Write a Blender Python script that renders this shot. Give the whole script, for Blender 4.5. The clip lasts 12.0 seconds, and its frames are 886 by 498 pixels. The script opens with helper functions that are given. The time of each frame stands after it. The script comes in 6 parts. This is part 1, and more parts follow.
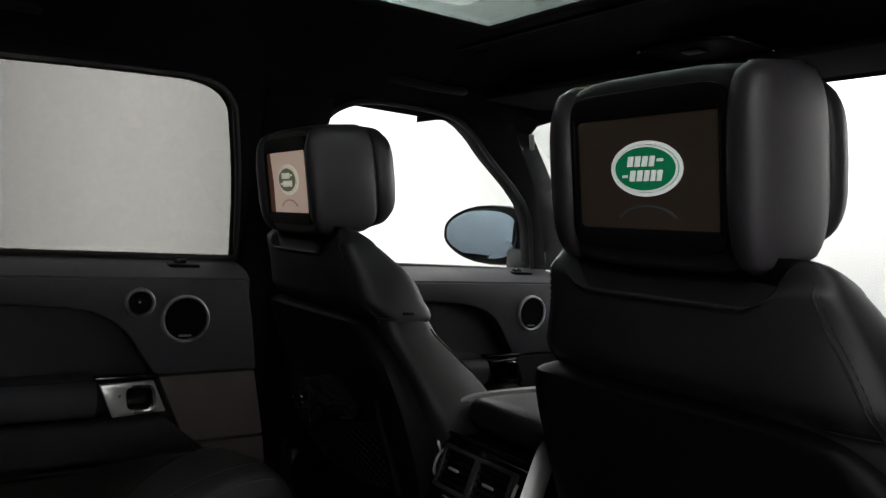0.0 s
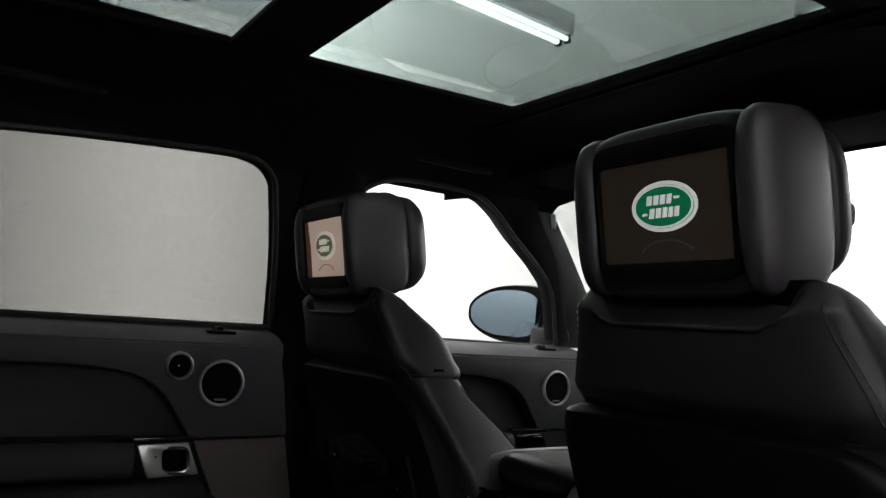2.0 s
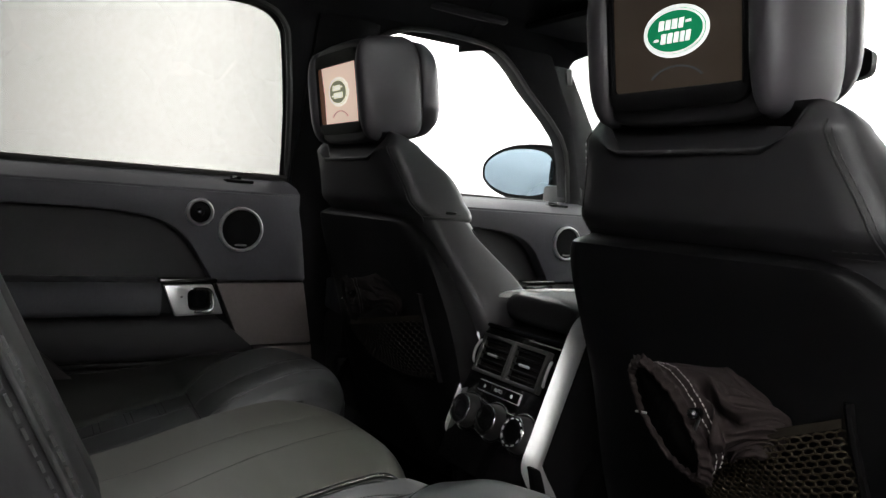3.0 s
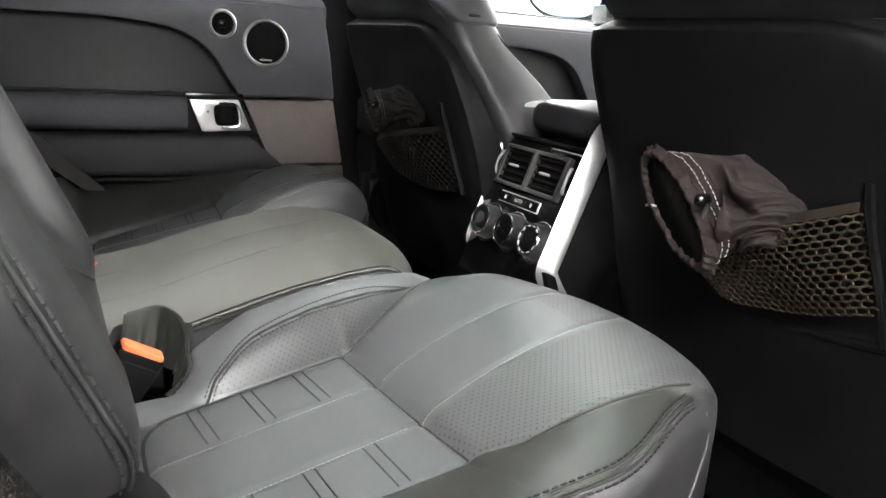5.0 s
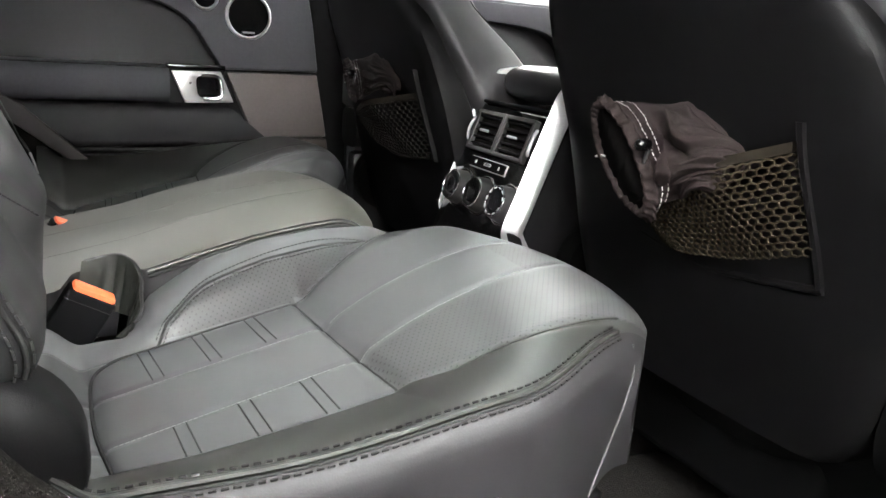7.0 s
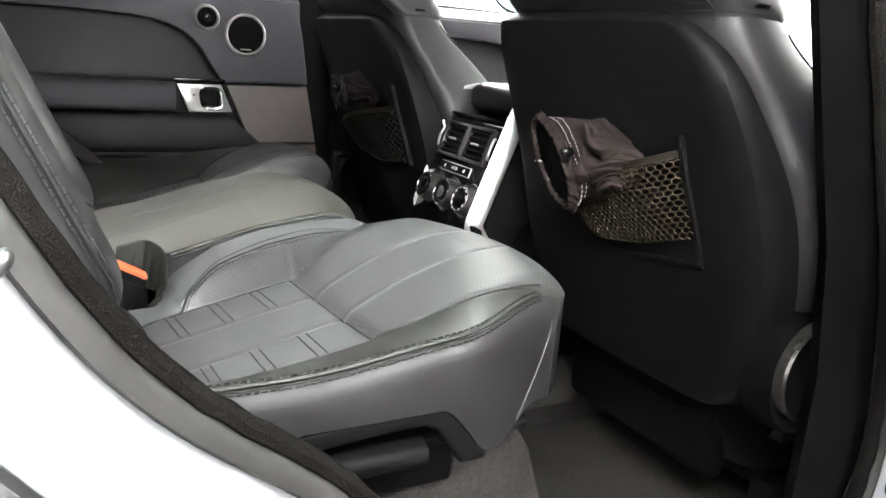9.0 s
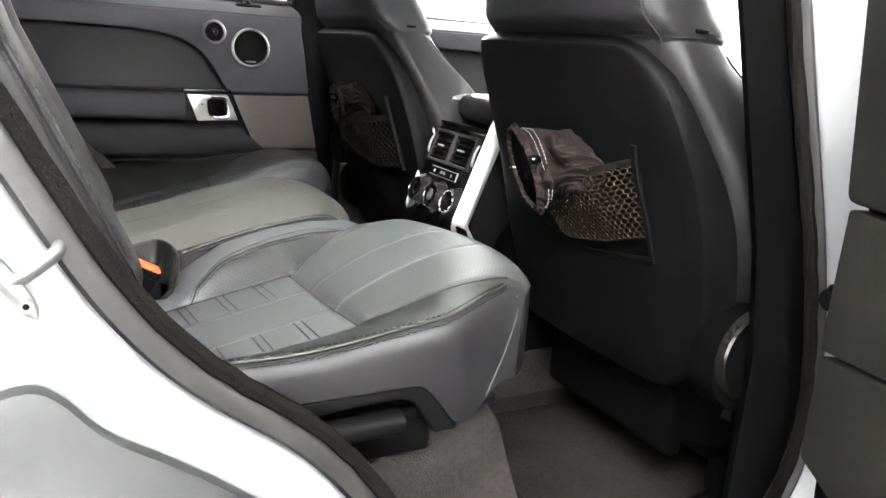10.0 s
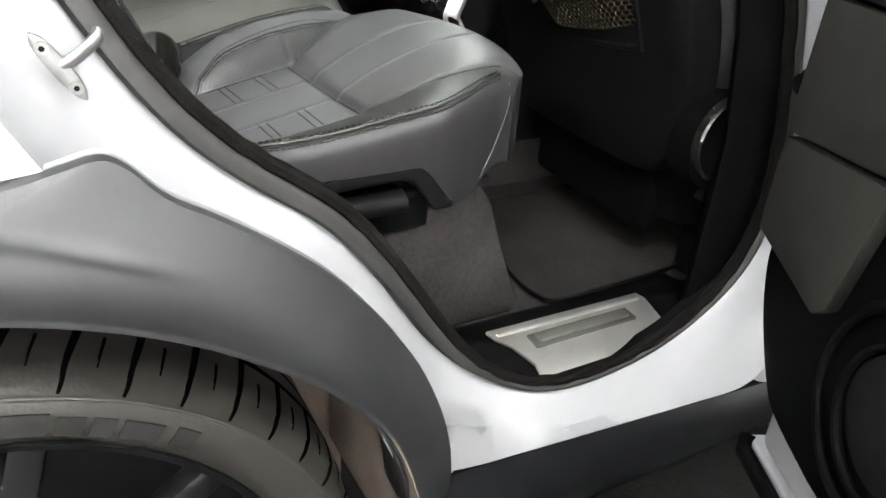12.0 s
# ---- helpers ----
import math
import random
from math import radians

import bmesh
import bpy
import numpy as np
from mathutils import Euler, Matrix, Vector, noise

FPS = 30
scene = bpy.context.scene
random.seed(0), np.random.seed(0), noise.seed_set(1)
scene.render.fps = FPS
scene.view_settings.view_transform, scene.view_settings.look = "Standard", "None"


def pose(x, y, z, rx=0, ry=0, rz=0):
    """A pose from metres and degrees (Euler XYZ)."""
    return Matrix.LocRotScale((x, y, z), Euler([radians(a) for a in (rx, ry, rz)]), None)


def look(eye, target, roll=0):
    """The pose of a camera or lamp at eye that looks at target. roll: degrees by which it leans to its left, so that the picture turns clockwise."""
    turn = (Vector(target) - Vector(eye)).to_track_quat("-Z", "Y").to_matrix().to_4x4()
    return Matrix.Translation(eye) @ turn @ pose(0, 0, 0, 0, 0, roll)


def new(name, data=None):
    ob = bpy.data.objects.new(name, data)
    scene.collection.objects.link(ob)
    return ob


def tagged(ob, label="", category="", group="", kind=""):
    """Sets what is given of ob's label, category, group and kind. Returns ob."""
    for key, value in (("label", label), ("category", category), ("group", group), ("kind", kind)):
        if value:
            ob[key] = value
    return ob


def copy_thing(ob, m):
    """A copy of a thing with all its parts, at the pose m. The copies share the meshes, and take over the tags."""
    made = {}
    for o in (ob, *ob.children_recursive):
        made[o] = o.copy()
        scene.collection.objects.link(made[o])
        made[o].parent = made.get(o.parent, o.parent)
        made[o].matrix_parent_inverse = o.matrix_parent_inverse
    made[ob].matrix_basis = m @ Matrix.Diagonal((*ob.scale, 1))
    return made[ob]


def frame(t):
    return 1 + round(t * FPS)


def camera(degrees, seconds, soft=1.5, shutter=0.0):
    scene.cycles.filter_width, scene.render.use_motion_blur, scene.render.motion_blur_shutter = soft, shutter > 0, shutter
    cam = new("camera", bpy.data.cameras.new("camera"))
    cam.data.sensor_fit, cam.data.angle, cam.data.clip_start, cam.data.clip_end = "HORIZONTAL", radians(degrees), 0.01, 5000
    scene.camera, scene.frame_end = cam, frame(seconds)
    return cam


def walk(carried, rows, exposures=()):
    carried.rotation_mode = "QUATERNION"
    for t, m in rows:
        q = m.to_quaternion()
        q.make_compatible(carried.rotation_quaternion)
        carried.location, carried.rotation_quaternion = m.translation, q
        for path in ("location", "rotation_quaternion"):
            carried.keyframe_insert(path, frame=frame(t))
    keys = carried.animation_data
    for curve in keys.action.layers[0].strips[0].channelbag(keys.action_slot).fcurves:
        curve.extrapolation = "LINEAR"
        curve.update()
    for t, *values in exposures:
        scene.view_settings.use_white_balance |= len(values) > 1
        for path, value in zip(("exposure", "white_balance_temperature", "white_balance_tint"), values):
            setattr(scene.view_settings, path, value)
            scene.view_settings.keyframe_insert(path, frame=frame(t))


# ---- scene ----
cam = camera(60.7, 12.0)
PATH = [
    (0, (0.921, -0.567, 1.357), (-0.715, 0.582, 1.304), 3.6),
    (0.5, (0.927, -0.581, 1.339), (-0.72, 0.546, 1.474), 3.6),
    (1, (0.939, -0.598, 1.323), (-0.712, 0.513, 1.531), 3.6),
    (1.5, (0.952, -0.607, 1.303), (-0.705, 0.491, 1.521), 3.6),
    (2, (0.967, -0.615, 1.281), (-0.698, 0.472, 1.493), 3.7),
    (2.5, (0.979, -0.621, 1.252), (-0.701, 0.463, 1.307), 4.0),
    (3, (0.993, -0.62, 1.225), (-0.689, 0.455, 1.107), 4.1),
    (3.5, (0.995, -0.6, 1.204), (-0.682, 0.448, 0.905), 4.2),
    (3.7, (1.008, -0.591, 1.19), (-0.667, 0.439, 0.826), 3.9),
    (5.3, (1.01, -0.527, 1.142), (-0.69, 0.392, 0.628), 4.2),
    (5.5, (1.01, -0.518, 1.135), (-0.693, 0.396, 0.621), 4.3),
    (6, (1.028, -0.502, 1.12), (-0.684, 0.391, 0.601), 4.2),
    (6.5, (1.041, -0.492, 1.11), (-0.677, 0.391, 0.591), 4.1),
    (7, (1.066, -0.486, 1.106), (-0.644, 0.411, 0.585), 4.0),
    (7.5, (1.108, -0.488, 1.114), (-0.587, 0.44, 0.597), 4.1),
    (9.3, (1.295, -0.563, 1.146), (-0.404, 0.361, 0.636), 4.2),
    (9.5, (1.32, -0.565, 1.151), (-0.384, 0.351, 0.642), 4.1),
    (10, (1.376, -0.576, 1.165), (-0.331, 0.334, 0.658), 4.0),
    (10.5, (1.408, -0.593, 1.179), (-0.302, 0.312, 0.671), 4.0),
    (11, (1.428, -0.606, 1.178), (-0.267, 0.298, 0.618), 4.0),
    (11.5, (1.437, -0.615, 1.178), (-0.173, 0.273, 0.392), 4.0),
    (12, (1.434, -0.623, 1.174), (-0.066, 0.255, 0.184), 4.3),
]
EXPOSURES = [(0.0, -1.78), (2.3, -1.78), (2.6, -1.45), (3.0, -0.5), (3.5, 0.90), (5.3, 1.35), (9.3, 1.48), (11.0, 1.32), (12.0, 0.95)]
walk(cam, [(t, look(eye, target, roll)) for t, eye, target, roll in PATH], EXPOSURES)

# ---- light ----

world = bpy.data.worlds.new("world")
scene.world = world
world.use_nodes = True
world.node_tree.nodes["Background"].inputs[0].default_value = (0.86, 0.86, 0.86, 1)
world.node_tree.nodes["Background"].inputs[1].default_value = 0.3


def area_lamp(name, place, size_x, size_y, watts, target, colour=(1, 1, 1)):
    d = bpy.data.lights.new(name, "AREA")
    d.shape, d.size, d.size_y, d.energy, d.color = "RECTANGLE", size_x, size_y, watts, colour
    ob = new(name, d)
    ob.matrix_world = look(place, target)
    return ob


# ---- materials ----
def nodes_of(name):
    m = bpy.data.materials.new(name)
    m.use_nodes = True
    nt = m.node_tree
    return m, nt, nt.nodes["Principled BSDF"]


def surface(name, base, rough, metal=0.0, spread=0.12, scale=8.0, bump=0.0, bump_scale=400.0, bump_dist=0.0004,
            coat=0.0, pattern="noise", spec=0.5, rough_spread=0.08, fine=160.0, sheen=0.0, random_tone=0.0):
    """A surface with broad and fine variation of tone and gloss, and a fine relief."""
    m, nt, b = nodes_of(name)
    N, L = nt.nodes.new, nt.links.new
    co = N("ShaderNodeTexCoord")
    broad = N("ShaderNodeTexNoise")
    broad.inputs["Scale"].default_value, broad.inputs["Detail"].default_value = scale, (1.0 if pattern == "leather" or scale <= 6 or fine >= 600 else 4.0)
    grain = N("ShaderNodeTexNoise")
    grain.inputs["Scale"].default_value, grain.inputs["Detail"].default_value = fine, 3
    for n in (broad, grain):
        L(co.outputs["Object"], n.inputs["Vector"])
    mix = N("ShaderNodeMath")
    mix.operation = "MULTIPLY_ADD"
    L(grain.outputs["Fac"], mix.inputs[0])
    mix.inputs[1].default_value = 0.5
    half = N("ShaderNodeMath")
    half.operation = "MULTIPLY"
    L(broad.outputs["Fac"], half.inputs[0])
    half.inputs[1].default_value = 0.5
    L(half.outputs[0], mix.inputs[2])
    ramp = N("ShaderNodeMapRange")
    ramp.inputs["From Min"].default_value, ramp.inputs["From Max"].default_value = 0.25, 0.75
    ramp.inputs["To Min"].default_value, ramp.inputs["To Max"].default_value = 1 - spread, 1 + spread
    L(mix.outputs[0], ramp.inputs["Value"])
    tone = N("ShaderNodeVectorMath")
    tone.operation = "SCALE"
    tone.inputs[0].default_value = base
    L(ramp.outputs[0], tone.inputs["Scale"])
    L(tone.outputs[0], b.inputs["Base Color"])
    rr = N("ShaderNodeMapRange")
    rr.inputs["From Min"].default_value, rr.inputs["From Max"].default_value = 0.3, 0.7
    rr.inputs["To Min"].default_value, rr.inputs["To Max"].default_value = max(rough - rough_spread, 0.02), min(rough + rough_spread, 1)
    L(broad.outputs["Fac"], rr.inputs["Value"])
    L(rr.outputs[0], b.inputs["Roughness"])
    b.inputs["Metallic"].default_value = metal
    b.inputs["Specular IOR Level"].default_value = spec
    b.inputs["Coat Weight"].default_value = coat
    b.inputs["Coat Roughness"].default_value = 0.04
    if sheen:
        b.inputs["Sheen Weight"].default_value = sheen
        b.inputs["Sheen Roughness"].default_value = 0.4
    if bump:
        if pattern == "leather":
            t = N("ShaderNodeTexVoronoi")
            t.feature = "DISTANCE_TO_EDGE"
            t.inputs["Scale"].default_value = bump_scale
            out = t.outputs["Distance"]
        elif pattern == "weave":
            t = N("ShaderNodeTexVoronoi")
            t.inputs["Scale"].default_value = bump_scale
            t.inputs["Randomness"].default_value = 0.0
            out = t.outputs["Distance"]
        else:
            t = N("ShaderNodeTexNoise")
            t.inputs["Scale"].default_value = bump_scale
            t.inputs["Detail"].default_value = 4
            out = t.outputs["Fac"]
        L(co.outputs["Object"], t.inputs["Vector"])
        bp = N("ShaderNodeBump")
        bp.inputs["Strength"].default_value, bp.inputs["Distance"].default_value = bump, bump_dist
        L(out, bp.inputs["Height"])
        L(bp.outputs[0], b.inputs["Normal"])
    return m


def perforated(name, base, rough, pitch):
    """Leather with a regular grid of small punched holes."""
    m = surface(name, base, rough, bump=0.1, bump_scale=420, pattern="leather", scale=5, spread=0.06, rough_spread=0.03)
    nt = m.node_tree
    b = nt.nodes["Principled BSDF"]
    N, L = nt.nodes.new, nt.links.new
    co = N("ShaderNodeTexCoord")
    flat = N("ShaderNodeVectorMath")
    flat.operation = "MULTIPLY"
    flat.inputs[1].default_value = (1, 1, 0)
    L(co.outputs["Object"], flat.inputs[0])
    v = N("ShaderNodeTexVoronoi")
    v.inputs["Scale"].default_value, v.inputs["Randomness"].default_value = 1 / pitch, 0.0
    turn = N("ShaderNodeMapping")
    turn.inputs["Rotation"].default_value = (0, 0, 0.62)
    L(flat.outputs[0], turn.inputs["Vector"])
    L(turn.outputs[0], v.inputs["Vector"])
    hole = N("ShaderNodeMath")
    hole.operation = "GREATER_THAN"
    L(v.outputs["Distance"], hole.inputs[0])
    hole.inputs[1].default_value = 0.16
    was = b.inputs["Base Color"].links[0].from_socket
    mul = N("ShaderNodeVectorMath")
    mul.operation = "SCALE"
    L(was, mul.inputs[0])
    mr = N("ShaderNodeMapRange")
    mr.inputs["To Min"].default_value = 0.04
    L(hole.outputs[0], mr.inputs["Value"])
    L(mr.outputs[0], mul.inputs["Scale"])
    L(mul.outputs[0], b.inputs["Base Color"])
    return m


def glass(name, tint, gloss=0.045, rough=0.0):
    """A tinted pane: see-through, with a mirror gloss that grows at grazing angles."""
    m = bpy.data.materials.new(name)
    m.use_nodes = True
    nt = m.node_tree
    nt.nodes.clear()
    N, L = nt.nodes.new, nt.links.new
    out, mix, clear, gl, fr = N("ShaderNodeOutputMaterial"), N("ShaderNodeMixShader"), N("ShaderNodeBsdfTransparent"), N("ShaderNodeBsdfGlossy"), N("ShaderNodeLayerWeight")
    clear.inputs[0].default_value = (*tint, 1)
    gl.inputs["Roughness"].default_value = rough
    fr.inputs["Blend"].default_value = 0.5
    rise = N("ShaderNodeMath")
    rise.operation = "POWER"
    L(fr.outputs["Facing"], rise.inputs[0])
    rise.inputs[1].default_value = 5.0
    gain = N("ShaderNodeMath")
    gain.operation = "MULTIPLY_ADD"
    L(rise.outputs[0], gain.inputs[0])
    gain.inputs[1].default_value, gain.inputs[2].default_value = 1 - gloss, gloss
    L(gain.outputs[0], mix.inputs[0])
    L(clear.outputs[0], mix.inputs[1])
    L(gl.outputs[0], mix.inputs[2])
    L(mix.outputs[0], out.inputs[0])
    return m


def glow(name, colour, power, rough=0.2):
    m, nt, b = nodes_of(name)
    b.inputs["Base Color"].default_value = (*[min(c, 0.8) for c in colour], 1)
    b.inputs["Emission Color"].default_value = (*colour, 1)
    b.inputs["Emission Strength"].default_value = power
    b.inputs["Roughness"].default_value = rough
    return m


BLACK_LEATHER = surface("black_leather", (0.0172, 0.0165, 0.0178), 0.42, spec=0.34, bump=0.12, bump_scale=380, pattern="leather", scale=4, spread=0.06, rough_spread=0.03)
# lighter copy of the black leather: light from the roof is in its colour
HEADREST_LEATHER_LIT = surface("headrest_leather_lit", (0.0285, 0.0262, 0.0295), 0.42, spec=0.4, bump=0.12, bump_scale=380, pattern="leather", scale=4)
SLATE_LEATHER = surface("slate_leather", (0.060, 0.0612, 0.0630), 0.39, bump=0.12, bump_scale=380, pattern="leather", scale=4, spread=0.06, rough_spread=0.03)
OLIVE_LEATHER = surface("olive_leather", (0.058, 0.0585, 0.0495), 0.36, bump=0.12, bump_scale=380, pattern="leather", scale=4, spread=0.06, rough_spread=0.03)
# bolster leather with the dark reflection put into its base colour
BOLSTER_DARKENED = surface("bolster_leather_darkened", (0.019, 0.0195, 0.0175), 0.40, bump=0.12, bump_scale=380, pattern="leather", scale=4, spread=0.06, rough_spread=0.03)
POCKET_LEATHER = surface("pocket_leather", (0.020, 0.0205, 0.018), 0.6, spec=0.25, bump=0.2, bump_scale=380, pattern="leather", scale=30, spread=0.12)
# darker leather for steep seat sides, their shade put into the colour
SIDE_SHADE_LEATHER = surface("side_shade_leather", (0.0150, 0.0143, 0.0155), 0.48, spec=0.32, bump=0.12, bump_scale=380, pattern="leather", scale=4, spread=0.06, rough_spread=0.03)
BACKREST_LEATHER = surface("backrest_leather", (0.0135, 0.0131, 0.0139), 0.42, spec=0.24, bump=0.12, bump_scale=380, pattern="leather", scale=4, spread=0.06, rough_spread=0.03)
LIP_LEATHER = surface("lip_leather", (0.045, 0.047, 0.042), 0.22, bump=0.1, bump_scale=380, pattern="leather", scale=4)
HOLED_LEATHER = perforated("perforated_leather", (0.056, 0.057, 0.0575), 0.43, 0.0050)
# darker copy of the perforated leather: the arc panel's shading is in its colour
HOLED_SHADED = perforated("perforated_leather_shaded", (0.033, 0.0325, 0.033), 0.40, 0.0050)
SHELL_PLASTIC = surface("shell_plastic", (0.0040, 0.0038, 0.0040), 0.48, bump=0.35, bump_scale=900, scale=6, spec=0.08)
TRIM_PLASTIC = surface("trim_plastic", (0.0042, 0.0042, 0.0045), 0.5, bump=0.3, bump_scale=800, scale=6, spec=0.06)
DOOR_SKIN = surface("door_skin", (0.048, 0.0470, 0.0530), 0.52, spec=0.16, bump=0.35, bump_scale=520, pattern="leather", scale=5)
DOOR_DARK = surface("door_dark_skin", (0.0172, 0.0164, 0.0176), 0.57, spec=0.2, bump=0.35, bump_scale=520, pattern="leather", scale=5)
OPEN_PAD = surface("open_door_pad", (0.0135, 0.0135, 0.0120), 0.6, spec=0.12, bump=0.35, bump_scale=520, pattern="leather", scale=5)
# black lining, darkened further with the shade on the open door's inner side
OPEN_LINING_SHADED = surface("open_door_lining_shaded", (0.0013, 0.0013, 0.0013), 0.75, spec=0.03, bump=0.3, bump_scale=700, scale=5)
DOOR_BROWN = surface("door_brown_panel", (0.100, 0.086, 0.083), 0.55, spec=0.15, bump=0.3, bump_scale=700, scale=5)
PIANO_BLACK = surface("piano_black", (0.004, 0.004, 0.004), 0.10, spec=0.35, coat=0.25, rough_spread=0.04, spread=0.2)
SATIN_METAL = surface("satin_metal", (0.70, 0.70, 0.70), 0.32, metal=0.7, spread=0.05, rough_spread=0.06)
RIM_METAL = surface("dark_chrome", (0.065, 0.062, 0.058), 0.28, metal=0.85, spread=0.08)
CHROME = surface("chrome", (0.8, 0.8, 0.8), 0.12, metal=1.0, spread=0.04, rough_spread=0.05)
HEADLINER = surface("headliner_fabric", (0.0078, 0.0078, 0.0084), 0.95, bump=0.5, bump_scale=900, scale=5, spec=0.15)
CARPET = surface("carpet", (0.033, 0.0305, 0.0292), 1.0, bump=1.0, bump_scale=420, bump_dist=0.002, spread=0.55, scale=11, fine=150, spec=0.05)
CARPET_MAT = surface("carpet_mat", (0.0195, 0.0182, 0.0168), 1.0, bump=1.0, bump_scale=400, bump_dist=0.002, spread=0.7, scale=9, fine=130, spec=0.05)
RUBBER = surface("rubber_seal", (0.019, 0.0182, 0.0172), 0.55, spread=0.25, bump=0.3, bump_scale=300, scale=14)
# fuzz of the door seal; also the painted shade inside hollows
FUZZ_AND_HOLLOW = surface("seal_fuzz_and_hollow_shade", (0.006, 0.0054, 0.0049), 1.0, spec=0.05, bump=1.0, bump_scale=700, bump_dist=0.002, spread=0.5)
PAINT = surface("silver_white_paint", (0.305, 0.310, 0.320), 0.36, metal=0.12, coat=0.35, spread=0.01, rough_spread=0.0, scale=2, fine=600)
CLADDING = surface("grey_cladding", (0.0165, 0.0167, 0.0178), 0.48, bump=0.2, bump_scale=1400, scale=5, spread=0.10)
SILL_CLADDING = surface("dark_cladding", (0.0045, 0.0048, 0.0055), 0.45, spec=0.14, bump=0.4, bump_scale=900, scale=5, spread=0.15)
TYRE = surface("tyre_rubber", (0.0205, 0.0190, 0.0168), 0.30, spec=0.6, spread=0.12, bump=0.5, bump_scale=240, bump_dist=0.0008, scale=5, rough_spread=0.05)
TYRE_SLOT_SHADE = surface("tyre_slot_shade", (0.001, 0.001, 0.001), 1.0, spec=0.0)
TYRE_MARK = surface("tyre_lettering", (0.0050, 0.0047, 0.0044), 0.6, spread=0.3)
LINER = surface("arch_liner", (0.105, 0.080, 0.064), 0.85, spread=0.35, bump=0.5, bump_scale=120, scale=12)
SILL_METAL = surface("brushed_sill_metal", (0.62, 0.61, 0.58), 0.34, metal=0.75, spread=0.08)
SILL_DARK = surface("sill_inlay", (0.12, 0.12, 0.11), 0.45, metal=0.6, spread=0.05)
BUCKLE_RED = surface("buckle_red", (0.80, 0.13, 0.045), 0.35, spread=0.06)
STITCH_PALE = surface("pale_thread", (0.24, 0.24, 0.24), 0.7, fine=900, spread=0.4)
STITCH_MID = surface("grey_thread", (0.05, 0.05, 0.05), 0.6)
STITCH_DARK = surface("dark_thread", (0.008, 0.008, 0.008), 0.8)
CLOTH = surface("bag_cloth", (0.0175, 0.0133, 0.0130), 0.95, spec=0.06, bump=0.6, bump_scale=700, bump_dist=0.0006, spread=0.22, scale=22)
NET_CORD = surface("net_cord", (0.0200, 0.0160, 0.0105), 0.9, spec=0.06, spread=0.35, fine=900)
VENT_GREY = surface("vent_frame_grey", (0.026, 0.026, 0.025), 0.4, spread=0.15)
DIAL_GREY = surface("dial_grey", (0.022, 0.0215, 0.021), 0.42, spread=0.15)
HEM_CLOTH = surface("net_hem", (0.0105, 0.0086, 0.0064), 0.95, spec=0.05, bump=0.6, bump_scale=900, spread=0.3)
NET_DARK = surface("net_cord_dark", (0.0085, 0.0076, 0.0066), 0.9, spec=0.04, spread=0.35, fine=900)
LINING_CLOTH = surface("black_bag_lining", (0.004, 0.0036, 0.0034), 1.0, spec=0.05)
CLOTH_DARK = surface("dark_bag_cloth", (0.0080, 0.0067, 0.0064), 0.95, spec=0.04, bump=0.6, bump_scale=700, bump_dist=0.0006, spread=0.22, scale=22)
WEAVE = surface("door_weave", (0.0100, 0.0097, 0.0076), 0.75, spec=0.2, bump=0.9, bump_scale=620, bump_dist=0.0010, pattern="weave", spread=0.15)
# near-black copy of the trim: shade of pillar and seat foot is in its colour
SHADED_BLACK = surface("shaded_black", (0.0014, 0.0014, 0.0014), 0.85, spec=0.03, bump=0.3, bump_scale=800, scale=6)
SPEAKER = surface("speaker_mesh", (0.004, 0.004, 0.004), 0.8, spec=0.05, bump=0.8, bump_scale=700, pattern="weave")
WALL_PAINT = surface("white_wall_paint", (0.82, 0.83, 0.82), 0.7, spread=0.03, scale=1.2)
CEILING_PAINT = surface("ceiling_paint", (0.78, 0.80, 0.79), 0.8, spread=0.06, scale=1.0)
FLOOR_PAINT = surface("dark_floor", (0.0030, 0.0034, 0.0029), 0.9, spec=0.05, bump=0.9, bump_scale=90, bump_dist=0.006, spread=0.7, scale=9, fine=120)
CLEAR_GLASS = glass("clear_glass", (0.93, 0.95, 0.94))
PRIVACY_GLASS = glass("privacy_glass", (0.0475, 0.0480, 0.0452), 0.008)
REAR_ROOF_GLASS = glass("rear_roof_glass", (0.24, 0.262, 0.255))
ROOF_GLASS = glass("roof_glass", (0.52, 0.575, 0.56))
MIRROR = surface("mirror_silver", (0.235, 0.30, 0.36), 0.02, metal=1.0, spread=0.0, rough_spread=0.0)
TUBE_GLOW = glow("tube_glow", (0.95, 1.0, 0.98), 14.0)
SCREEN_DARK = glow("screen_glow", (0.016, 0.011, 0.007), 1.4, 0.6)
# far screen: its pale washed-out reflection is put into the emission
SCREEN_REFLECTION = glow("screen_painted_reflection", (0.46, 0.34, 0.28), 1.7, 0.6)
LOGO_WHITE = glow("logo_white_glow", (0.9, 0.92, 0.9), 1.25)
LOGO_GREEN = glow("logo_green_glow", (0.006, 0.16, 0.065), 1.25)
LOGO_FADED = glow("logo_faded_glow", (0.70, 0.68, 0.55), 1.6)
MARK_WHITE = surface("white_marking", (0.6, 0.6, 0.6), 0.5)
LABEL_WHITE = surface("white_label", (0.75, 0.75, 0.75), 0.5)
LABEL_YELLOW = surface("yellow_label", (0.55, 0.42, 0.10), 0.5)


